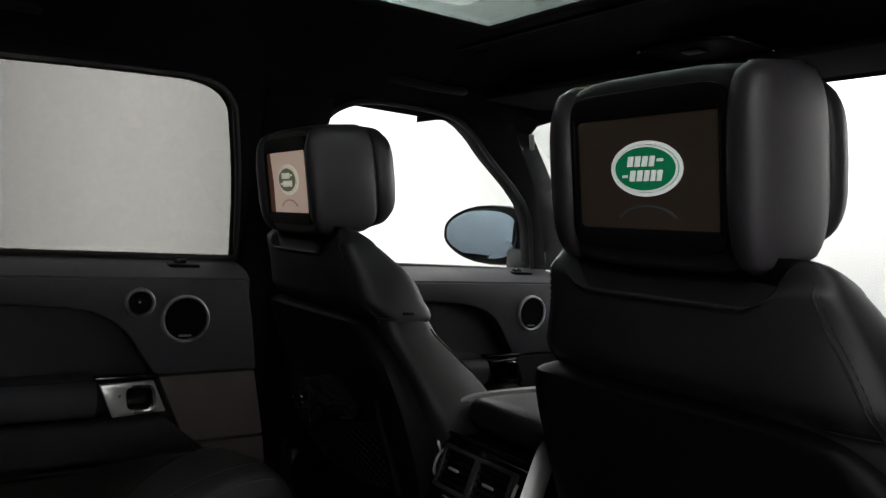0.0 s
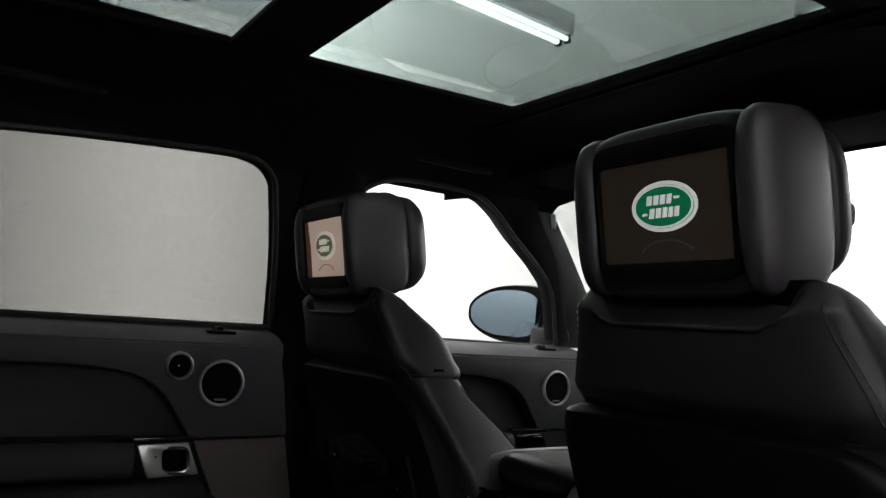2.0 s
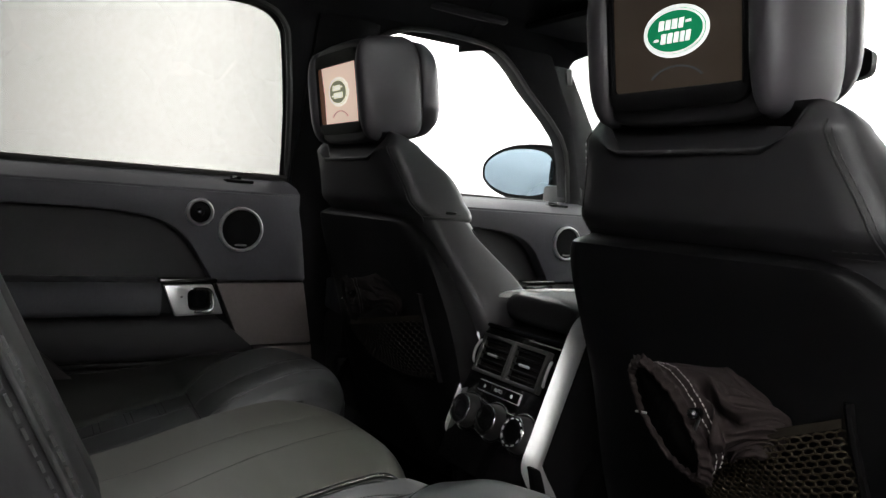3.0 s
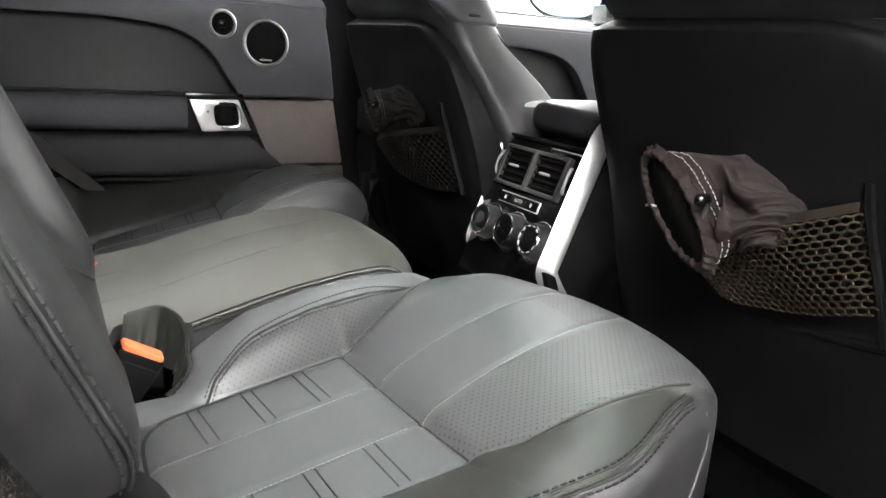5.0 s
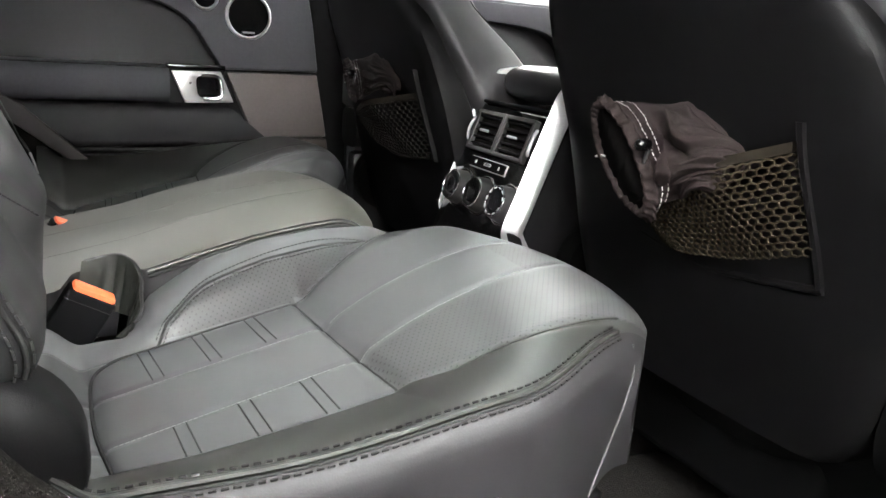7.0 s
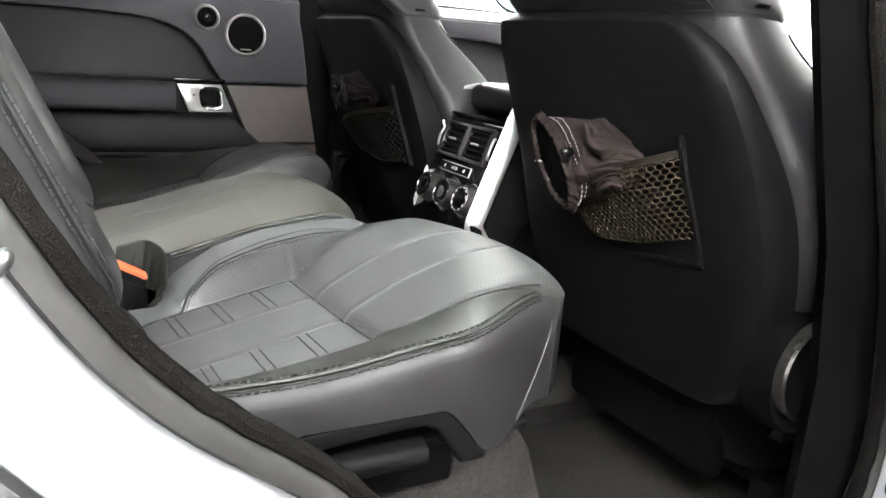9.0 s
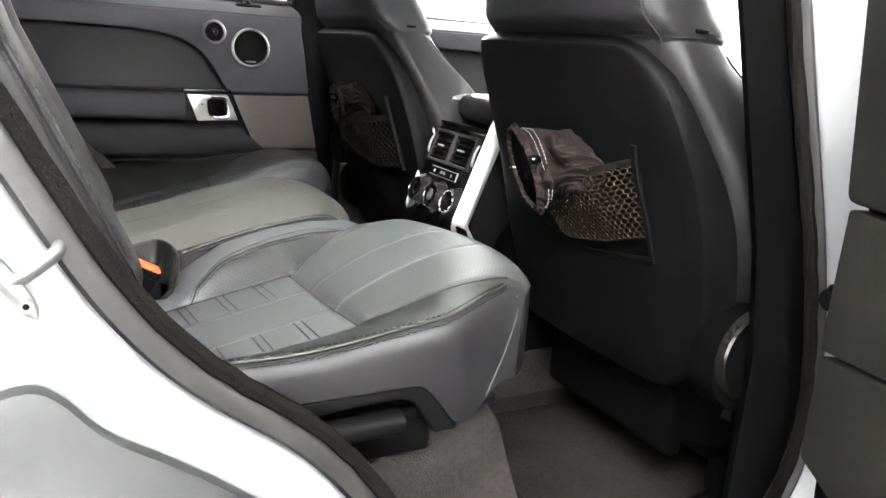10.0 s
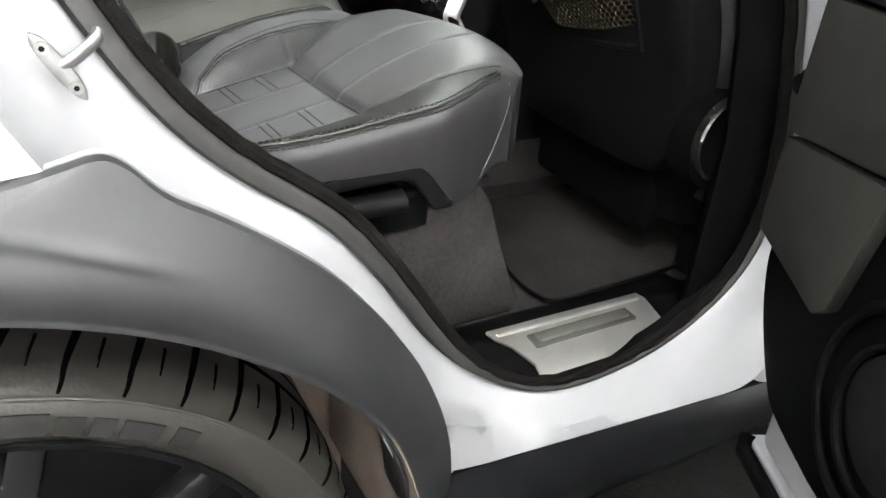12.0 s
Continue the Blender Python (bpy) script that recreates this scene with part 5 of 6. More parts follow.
def cloth_bag(dx, dy, dz, squash, label, cloth=None, thread=None):
    thread = thread or STITCH_PALE_BRIGHT
    t = thing("cloth_bag", label, "cloth bag", "seat back bags", "", (SEAT_X + dx, back_y(1.0) + dy - 0.05, 1.0 + dz))
    back = Matrix.Translation((0, -back_y(1.0) + 0.05, -1.0))

    def add(n, bm, mat, lab=""):
        bmesh.ops.transform(bm, matrix=back, verts=bm.verts)
        return part(n, bm, mat, t, lab, 180)

    spine = spline([(-0.004, 0.064, 1.002), (0.006, 0.072, 1.004), (0.028, 0.084, 1.012), (0.055, 0.092, 1.018), (0.078, 0.098, 1.012), (0.096, 0.108, 1.000), (0.106, 0.114, 0.988)], 40)
    radii = spline([(0.080, 0.033, 0), (0.075, 0.038, 0), (0.057, 0.044, 0), (0.047, 0.041, 0), (0.038, 0.034, 0), (0.028, 0.024, 0), (0.012, 0.010, 0)], 40)
    n = 160

    def ring(k, grow=1.0):
        c, r = spine[k], radii[k]
        w, w2 = ss(7, 23, k), ss(20, 36, k)
        ahead = Vector((0.20, 0.93, 0.10)) * (1 - w) + Vector((0.97, 0.20, 0.0)) * (w - w2) + Vector((0.75, 0.25, -0.60)) * w2
        ahead.normalize()
        e1 = Vector((0.90, -0.06, -0.64))
        e1 = (e1 - ahead * e1.dot(ahead)).normalized()
        e2 = ahead.cross(e1)
        out = []
        for i in range(n):
            a = 2 * math.pi * i / n
            q = Vector((2.6 * k / 40 + dx * 9, 1.5 * math.cos(a), 1.5 * math.sin(a)))
            gather = (0.0014 * math.sin(a * 29 + 0.8) + 0.0010 * math.sin(a * 15 + 2) + 0.0008 * math.sin(a * 7)) * max(1 - k / 8, 0)
            ridge = 0.5 - abs(noise.noise(q * 2.4 + Vector((5, 1, 2))))
            fold = (0.012 * noise.noise(q * 1.2) + 0.010 * (ridge - 0.3)) * ss(3, 12, k) * (1 - ss(36, 40, k))
            crease = -0.022 * math.exp(-((a - 4.9 - 0.03 * (k - 20)) / 0.24) ** 2) * ss(8, 14, k) * (1 - ss(22, 30, k))
            puff = 1 + 0.13 * math.exp(-((k - 1.2) / 1.1) ** 2) - 0.05 * math.exp(-((k - 4.5) / 1.5) ** 2)
            g = grow * puff
            out.append(c + e1 * ((r.x * squash + gather + fold + crease) * math.cos(a) * g) + e2 * ((r.y * squash + gather + fold + crease) * math.sin(a) * g))
        return out
    outer = [ring(k) for k in range(41)]
    # a rolled, gathered hem round the mouth, and the lining sinking away inside it
    hem = [[p + Vector((-0.2, -0.93, -0.1)) * d for p in ring(0, g)] for g, d in ((0.865, -0.006), (0.855, 0.001), (0.875, 0.005), (0.92, 0.008), (0.965, 0.006))]
    add("bag", loft(hem + outer, caps=False), cloth or CLOTH)
    middle, mouth = spine[0], ring(0, 0.868)
    inner = [[middle + (p - middle) * g + Vector((0.45, 0.85, 0.05)) * d for p in mouth] for g, d in ((0.45, 0.045), (0.72, 0.036), (0.90, 0.020), (0.985, 0.004), (1.0, -0.001))]
    add("lining", loft(inner), LINING_CLOTH, "black lining of the bag")
    for k in (6, 8):
        line = [p + (p - spine[k]).normalized() * 0.0006 for p in ring(k)]
        add("white_stitching", dashes(line + line[:1], 0.0042, 0.0024, 0.00050), thread, "stitch line")
    cord = spline([(-0.040, 0.070, 0.996), (-0.050, 0.070, 0.995), (-0.058, 0.072, 0.993)], 8)
    add("cord_end", tube(cord, 0.0015, 6), STITCH_PALE_BRIGHT, "pale cord end")
    tg = ring(8)[int(n * 0.80)]
    add("toggle", disc((tg.x, tg.y - 0.012, tg.z), (0, -1, 0), 0.0065, 0.012, 16, 0.004), PIANO_BLACK, "black cord toggle")
    add("toggle_cord", tube(spline([(tg.x, tg.y - 0.008, tg.z), (tg.x - 0.004, tg.y - 0.010, tg.z - 0.02), (tg.x - 0.010, tg.y - 0.004, tg.z - 0.045)], 8), 0.0022, 6), STITCH_DARK, "black cord")
    return t


STITCH_PALE_BRIGHT = surface("white_thread", (0.45, 0.44, 0.42), 0.7)
storage_net(0.0, 0.0, NET_CORD, "olive brown mesh net stretched over the back of the seat")
storage_net(SEAT_DX, -0.032, NET_DARK, "dark mesh net stretched over the back of the far seat", -0.080, 0.280, 1.0, 0.056)
cloth_bag(0.0, 0.0, 0.0, 1.0, "crumpled brown grey cloth bag with white stitching in a net")
far_bag = cloth_bag(SEAT_DX + 0.028, -0.032, 0.026, 0.66, "crumpled dark cloth bag tucked into the far seat net", CLOTH_DARK, STITCH_MID)
part("drawstring", tube(spline([(-0.075, 0.045, 0.03), (-0.085, 0.040, -0.02), (-0.082, 0.048, -0.07), (-0.084, 0.052, -0.105)], 16), 0.0014, 5), STITCH_DARK, far_bag, "black hanging drawstring")
part("cord_tip", tube([(-0.084, 0.051, -0.100), (-0.084, 0.052, -0.116)], 0.0022, 6), STITCH_PALE_BRIGHT, far_bag, "pale cord tip")


# ---- centre console ----
con = thing("centre_console", "centre console with silver rails, rear vents and three climate dials", "console", "", "", (0, 0.2, 0.5))
CB = Matrix.Translation((0, -0.2, -0.5))
PANEL = Matrix(((1, 0, 0, 0.003), (0, 0.347, 0.938, 0.133), (0, 0.938, -0.347, 0.873), (0, 0, 0, 1)))


def con_part(n, bm, mat, lab="", parent=None, local=False, smooth=40):
    if local:
        bmesh.ops.transform(bm, matrix=PANEL, verts=bm.verts)
    bmesh.ops.transform(bm, matrix=CB, verts=bm.verts)
    return part(n, bm, mat, parent or con, lab, smooth)


# panel axes: x across, y up the slope, z into the console
side_outline = [(p.x, p.y) for p in spline([(0.17, 0.52), (0.150, 0.70), (0.138, 0.80), (0.142, 0.84), (0.172, 0.94), (0.205, 1.005), (0.225, 1.012)], 20)] + [(0.85, 1.012), (0.85, 0.52)]
con_part("body", plate(side_outline, [], lambda y, z: (-0.108, y, z), (0.216, 0, 0), 0.006), TRIM_PLASTIC, "black plastic console body")
rail_line = spline([(0.178, 0.715), (0.150, 0.768), (0.122, 0.812), (0.113, 0.838), (0.126, 0.876), (0.152, 0.945), (0.177, 1.010), (0.190, 1.042), (0.208, 1.062), (0.240, 1.072), (0.32, 1.075), (0.50, 1.075), (0.70, 1.075)], 60)
for s in (-1, 1):
    rows = []
    for k, p in enumerate(rail_line):
        q = rail_line[min(k + 1, 60)] - rail_line[max(k - 1, 0)]
        n = Vector((q.y, -q.x, 0)).normalized()          # into the console, in the (y, z) plane
        n = n if n.x > 0 or n.y < 0 else -n
        w = (0.018 if s > 0 else 0.005) + (0.012 if s > 0 else 0.022) * ss(0.19, 0.25, p.x)
        section = ((0.109, 0.012), (0.109, 0.0), (0.112, -0.003), (0.109 + w * 0.5, 0.006), (0.109 + w * 0.92, 0.018), (0.109 + w, 0.024), (0.109 + w * 0.9, 0.028)) if s > 0 or p.y > 0.99 else ((0.109, 0.010), (0.109, 0.003), (0.1105, 0.001), (0.1118, 0.003), (0.113, 0.012), (0.1135, 0.020), (0.113, 0.026))
        rows.append([(s * x + 0.003, p.x + n.x * d, p.y + n.y * d) for x, d in section])
    con_part("side_rail", loft(rows), SATIN_METAL, "satin silver side rail")
    leg = [(0.116, 0.838), (0.140, 0.832), (0.170, 0.74), (0.190, 0.60), (0.17, 0.60), (0.150, 0.74)]
    con_part("rail_foot", plate(leg, [], lambda y, z: (0.106 if s > 0 else -0.130, y, z), (0.024, 0, 0), 0.005), SHELL_PLASTIC, "dark foot of the rail")
    con_part("side_cheek", plate([(0.16, 0.60), (0.15, 0.84), (0.20, 0.98), (0.25, 1.05), (0.8, 1.055), (0.8, 0.6)], [], lambda y, z: (0.109 if s > 0 else -0.119, y, z), (0.010, 0, 0), 0.003), SHELL_PLASTIC)
rows = []
for y, k, kz in ((0.214, 0.80, 0.45), (0.217, 0.92, 0.72), (0.224, 0.985, 0.90), (0.236, 1.0, 1.0), (0.30, 1.0, 1.0), (0.5, 1.0, 1.0), (0.66, 1.0, 1.0)):
    rows.append([(0.003 + x * k, y, 1.052 + z * kz) for x, z in oval(0, 0, 0.098, 0.030, 30, 3.4)])
con_part("armrest", loft(rows), BLACK_LEATHER, "black leather armrest lid")
panel = con_part("rear_panel", box(-0.110, 0.110, -0.096, 0.150, 0.0, 0.02, 0.004, 2), PIANO_BLACK, "gloss black rear climate panel", None, True)
con_part("panel_top_lip", box(-0.106, 0.106, 0.150, 0.156, -0.004, 0.05, 0.002), TRIM_PLASTIC, "", None, True)
# highlight on the panel's upper edge, modelled as a chrome sliver
con_part("panel_highlight", box(0.022, 0.104, 0.1435, 0.1465, -0.0012, 0.001, 0.0005, 1), CHROME, "thin chrome sliver painting a highlight", panel, True)
for s in (-1, 1):
    c = s * 0.044
    ring_o, ring_i = [(c - 0.0445, 0.066), (c + 0.0445, 0.066), (c + 0.0445, 0.136), (c - 0.0445, 0.136)], [(c - 0.037, 0.0725), (c + 0.037, 0.0725), (c + 0.037, 0.1295), (c - 0.037, 0.1295)]
    v = con_part("air_vent", plate(ring_o, [ring_i], lambda x, y: (x, y, -0.010), (0, 0, 0.011), 0.0015), VENT_GREY, "dark grey framed air vent with slats", panel, True)
    # black sheet paints the shade behind the slats
    con_part("vent_well", box(c - 0.037, c + 0.037, 0.0725, 0.1295, -0.0012, -0.0004, 0), FUZZ_AND_HOLLOW, "", v, True)
    for k in range(5):
        con_part("slat", box(c - 0.0368, c + 0.0368, 0.0765 + 0.0117 * k, 0.0800 + 0.0117 * k, -0.0075, -0.0015, 0.0008, 1), SHELL_PLASTIC, "", v, True)
    con_part("slider", box(c - 0.004 - 0.012, c - 0.004 + 0.014, 0.0990, 0.1035, -0.0125, -0.007, 0.0015, 1), SATIN_METAL, "silver slider", v, True)
    con_part("thumb_wheel", tube([(s * 0.0935 + s * 0.004 * math.cos(a), 0.101 + 0.020 * math.sin(a), -0.004 - 0.006 * math.cos(a)) for a in np.linspace(-1.5, 1.5, 14)], 0.0026, 6), SATIN_METAL, "silver thumb wheel", panel, True)
keys = con_part("button_strip", box(-0.0635, 0.0505, 0.0385, 0.0575, -0.0025, 0.001, 0.001, 1), SATIN_METAL, "silver framed button strip", panel, True)
for k in range(3):
    key = con_part("button", box(-0.0622 + 0.0372 * k, -0.0252 + 0.0372 * k, 0.0398, 0.0562, -0.0034, -0.001, 0.0006, 1), PIANO_BLACK, "", keys, True)
    if k != 1:
        con_part("symbol", box(-0.0465 + 0.0372 * k, -0.0420 + 0.0372 * k, 0.0450, 0.0510, -0.0037, -0.003, 0), MARK_WHITE, "small white mark", key, True, 0)


def words(text, size, m, material, parent, name):
    """Built-in font lettering as a thin mesh."""
    cu = bpy.data.curves.new(name, "FONT")
    cu.body, cu.size, cu.align_x, cu.align_y, cu.extrude = text, size, "CENTER", "CENTER", 0.0002
    tmp = bpy.data.objects.new(name, cu)
    me = bpy.data.meshes.new_from_object(tmp)
    bpy.data.objects.remove(tmp)
    me.transform(m)
    me.materials.append(material)
    ob = new(name, me)
    ob.parent = parent
    return ob


words("AUTO", 0.008, CB @ PANEL @ Matrix.Translation((-0.0065, 0.048, -0.0036)) @ Matrix.Diagonal((1, 1, -1, 1)), MARK_WHITE, keys, "lettering")
DIALS = (-0.066, 0.007, 0.080)
bezel = []
for sgn in (1, -1):
    for x in np.linspace(-0.108, 0.114, 60) * sgn + (0 if sgn > 0 else 0.006):
        h = max([math.sqrt(max(0.0335 ** 2 - (x - d) ** 2, 0)) for d in DIALS] + [0.0235 if DIALS[0] < x < DIALS[2] else 0])
        bezel.append((x, sgn * h - 0.002, -0.0010))
con_part("dial_bezel", tube(bezel, 0.0012, 6, closed=True), CHROME, "thin silver outline round the dials", panel, True)
for k, x in enumerate(DIALS):
    rings = [[(x + r * math.cos(2 * math.pi * i / 40), r * math.sin(2 * math.pi * i / 40) - 0.002, z) for i in range(40)] for r, z in ((0.0300, 0.0), (0.0292, -0.004), (0.0268, -0.0175), (0.0260, -0.0205), (0.0252, -0.0205))]
    dial = con_part("dial", loft(rings), DIAL_GREY, "ribbed grey dial", panel, True)
    con_part("dial_cap", disc((x, -0.002, -0.0196), (0, 0, -1), 0.0238, 0.0016, 36), PIANO_BLACK, "gloss black dial cap", dial, True)
    con_part("dial_edge", tube([(x + 0.0250 * math.cos(a), 0.0250 * math.sin(a) - 0.002, -0.0210) for a in np.linspace(0, 2 * math.pi, 40, endpoint=False)], 0.0011, 6, closed=True), CHROME, "", dial, True)
    if k == 2:
        con_part("dial_ticks", dashes([(x + 0.0218 * math.cos(a), 0.0218 * math.sin(a) - 0.002, -0.0214) for a in np.linspace(0.2, 6.0, 50)], 0.006, 0.006, 0.0009), LABEL_WHITE, "white dial marks", dial, True)
    if k < 2:
        for dz in (0.012, -0.014):
            con_part("dial_mark", box(x + 0.034, x + 0.040, dz - 0.0008, dz + 0.0008, -0.0012, 0.0, 0), MARK_WHITE, "small white mark", panel, True, 0)


# ---- rear seats ----
def along(y, table):
    """Straight-line reading of a small table of (y, value) pairs."""
    if y <= table[0][0]:
        return table[0][1]
    for (a, va), (b, vb) in zip(table, table[1:]):
        if y <= b:
            return va + (vb - va) * (y - a) / (b - a)
    return table[-1][1]


ARC_X = ((-0.46, 0.274), (-0.42, 0.266), (-0.40, 0.259), (-0.375, 0.238), (-0.342, 0.220), (-0.272, 0.205), (-0.20, 0.199), (-0.13, 0.200))
ARC_Z = ((-0.50, 0.779), (-0.45, 0.781), (-0.41, 0.780), (-0.375, 0.804), (-0.342, 0.825), (-0.272, 0.846), (-0.20, 0.857), (-0.13, 0.858), (-0.06, 0.845))
BOLSTER_X = ((-0.47, 0.497), (-0.40, 0.509), (-0.30, 0.519), (-0.235, 0.523), (-0.20, 0.549), (-0.14, 0.565), (-0.08, 0.578), (-0.05, 0.585), (-0.02, 0.590))
PIPING_Z = ((-0.50, 0.838), (-0.456, 0.840), (-0.386, 0.837), (-0.32, 0.840), (-0.245, 0.853), (-0.16, 0.864), (-0.10, 0.876), (-0.06, 0.880))


def crown(x):
    return -0.022 - 1.6 * (x - 0.43) ** 2


def front_edge(x):
    return crown(x) + 0.056 - 3.0 * max(x - 0.54, 0) ** 2


def side_edge(y):
    return 0.658 - 0.048 * ss(-0.19, -0.045, y)


def left_bound(y):
    return 0.262 - 0.055 * ss(-0.27, -0.10, y)


def seat_height(x, y):
    """The top of the rear seat on the near side: sunken insert, raised front roll and side bolsters."""
    yc = crown(x)
    pad = 0.811 + 0.235 * (max(y, -0.475) + 0.245)
    rise = min(max((y + 0.243) / (yc + 0.243), 0), 1)
    roll = 0.811 + 0.080 * math.sin(math.pi / 2 * rise) - 0.020 * ss(0.55, 0.64, x) * ss(-0.16, -0.05, y) - 0.018 * ss(0.27, 0.20, x)
    z = pad + (roll - pad) * ss(-0.252, -0.238, y) + 0.004 * ss(-0.242, -0.225, y) * ss(-0.10, -0.2, y)
    z -= 0.005 * math.exp(-((y + 0.245 - 0.07 * (x - 0.35)) / 0.0045) ** 2) * ss(0.25, 0.27, x) * ss(0.535, 0.515, x)
    xb, zp = along(y, BOLSTER_X), sum(along(y + d, PIPING_Z) for d in (-0.045, -0.03, -0.015, 0, 0.015, 0.03, 0.045)) / 7
    if x > xb:
        k = min((x - xb) / max(side_edge(y) - 0.024 - xb, 0.01), 1)
        z += (zp - z) * (k ** 0.62 * 0.8 + 0.2 * ss(0, 1, k))
    z -= 0.0035 * math.exp(-((x - xb) / 0.004) ** 2) * ss(-0.05, -0.10, y)
    xl, xa, za = left_bound(y), along(y, ARC_X), along(y, ARC_Z)
    if x < xl:
        k = min(max((xl - x) / max(xl - xa, 0.012 + 0.018 * ss(-0.39, -0.43, y)), 0), 1)
        z += (za - z) * (0.5 * k + 0.5 * ss(0, 1, k)) * ss(-0.045, -0.12, y)
        if x < xa:
            u = min((xa - x) / max(xa - 0.175, 0.02), 1.3)
            z += 0.040 * u * (1 - 0.55 * u) * ss(-0.05, -0.15, y) * ss(-0.44, -0.40, y)
    z -= 0.003 * math.exp(-((x - xl) / 0.0038) ** 2) * ss(-0.06, -0.12, y)
    z -= 0.004 * math.exp(-((y + 0.470 - 0.012 * ss(0.40, 0.52, x)) / 0.004) ** 2) * ss(0.265, 0.30, x) * ss(0.52, 0.50, x)
    z += 0.024 * ss(-0.474, -0.51, y)
    for line in (0.347, 0.440):
        z -= 0.0020 * math.exp(-((x - line) / 0.0035) ** 2) * ss(0.0, -0.03, y)
    d = y - yc
    if d > 0:
        z -= 0.056 * (1 - math.sqrt(max(1 - min(d / 0.056, 1) ** 2, 0)))
    e = side_edge(y) - x
    if e < 0.026:
        z -= 0.030 * (1 - math.sqrt(max(1 - ((0.026 - max(e, 0)) / 0.026) ** 2, 0)))
    return z


def seat_low(x, y):
    side = 0.757 - 0.030 * ss(-0.06, -0.13, y) + 0.062 * ss(-0.145, -0.215, y)
    return 0.745 + (side - 0.745) * ss(0.52, 0.64, x)


def rear_cushion(s):
    """One rear seat cushion; s is +1 for the open side and -1 for the far one."""
    t = thing("rear_seat", "slate black leather rear seat with pale stitching and perforated front" if s > 0 else "slate black leather rear seat beside the closed door", "car seat", "rear seats", "", (s * 0.42, -0.2, 0.75))
    back = Matrix.Translation((-s * 0.42, 0.2, -0.75)) @ Matrix.Diagonal((s, 1, 1, 1))

    def add(n, bm, mat, lab="", parent=None, smooth=50):
        bmesh.ops.transform(bm, matrix=back, verts=bm.verts)
        return part(n, bm, mat, parent or t, lab, smooth)

    def lay(u, v):
        u = 0.45 * u + 0.55 * (1 - (1 - u) ** 2.2)
        v = 1.12 * v - 0.12 * v ** 4
        y = -0.52 + (front_edge(0.183 + 0.440 * u) + 0.52) * min(v, 1)
        return 0.183 + 0.057 * ss(-0.398, -0.432, y) * (1 - u) ** 5 + (side_edge(y) - 0.183) * u, y

    bm = heightfield(150, 200, lay, seat_height, seat_low)
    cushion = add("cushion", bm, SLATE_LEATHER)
    for m in (HOLED_LEATHER, BOLSTER_DARKENED, SIDE_SHADE_LEATHER, HOLED_SHADED):
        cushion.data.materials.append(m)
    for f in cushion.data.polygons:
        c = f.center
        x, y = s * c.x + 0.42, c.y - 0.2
        # steep faces and the side below the piping get the shade-darkened leather
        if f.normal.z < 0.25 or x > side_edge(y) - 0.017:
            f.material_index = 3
        elif along(y, ARC_X) + 0.003 < x < left_bound(y) - 0.004 and -0.395 < y < -0.12:
            f.material_index = 4
        elif x > along(y, BOLSTER_X) and y < -0.012:
            f.material_index = 2
        elif y > -0.238 and (x > 0.452 or (0.352 < x < 0.446 and y > -0.06)):
            f.material_index = 1

    def on(x, y, up=0.0003):
        return (x, y, seat_height(x, y) + up)

    for line in (0.347, 0.440):
        add("pale_seam", dashes([on(line, y) for y in np.linspace(-0.462, -0.25, 40)], 0.0036, 0.0012, 0.00055), STITCH_PALE, "row of pale stitches", cushion)
        add("pale_seam", dashes([on(line, y) for y in np.linspace(-0.238, crown(line) + 0.02, 50)], 0.0036, 0.0012, 0.00055), STITCH_PALE, "row of pale stitches", cushion)
    for y in (-0.297, -0.353, -0.408):
        for d in (0, -0.0108):
            add("dark_seam", dashes([on(x, y + d + 0.10 * (x - 0.305)) for x in np.linspace(0.267, 0.343, 20)], 0.0044, 0.0010, 0.0008), STITCH_DARK, "", cushion)
            add("dark_seam", dashes([on(x, y + d + 0.011 + 0.06 * (x - 0.48)) for x in np.linspace(0.444, 0.515, 20)], 0.0044, 0.0010, 0.0008), STITCH_DARK, "", cushion)
    edge = spline([(0.262, -0.25), (0.262, -0.33), (0.263, -0.40), (0.268, -0.440), (0.287, -0.464), (0.32, -0.470), (0.40, -0.470), (0.48, -0.461)], 80)
    add("insert_edge", tube([on(p.x, p.y, 0.0004) for p in edge], 0.0021, 6), STITCH_DARK, "", cushion)
    add("border_seam", tube([on(along(y, BOLSTER_X), y, 0.0006) for y in np.linspace(-0.462, -0.056, 70)], 0.0015, 6), BOLSTER_DARKENED, "", cushion)
    add("border_seam", tube([on(left_bound(y), y, 0.0004) for y in np.linspace(-0.25, -0.115, 30)], 0.0012, 6), STITCH_DARK, "", cushion)
    add("cross_seam", tube([on(x, -0.2455 + 0.07 * (x - 0.35), 0.0) for x in np.linspace(0.264, 0.52, 40)], 0.0012, 6), STITCH_DARK, "", cushion)
    for k, dx in enumerate((-0.005, 0.0, 0.005)):
        arc = spline([(0.262 + dx, -0.402), (0.238 + dx, -0.375), (0.220 + dx, -0.342), (0.206 + dx, -0.272), (0.200 + dx, -0.20), (0.201 + dx * 0.3, -0.135)], 60)
        line = [on(p.x, p.y, 0.0004) for p in arc]
        add("bolster_seam", tube(line, 0.0017, 6) if k == 1 else dashes(line, 0.0036, 0.0014, 0.0009), STITCH_DARK, "", cushion)
    for k, dx in enumerate((0.0, -0.0065, 0.0065)):
        line = [on(side_edge(y) - 0.017 + dx, y, 0.0010) for y in np.linspace(-0.50, -0.065, 90)]
        line = [(a + 0.0005, b, c + 0.0006) for a, b, c in line]
        if k == 0:
            add("side_piping", tube([(a, b, c + 0.0006) for a, b, c in line], 0.0024, 7), BOLSTER_DARKENED, "", cushion)
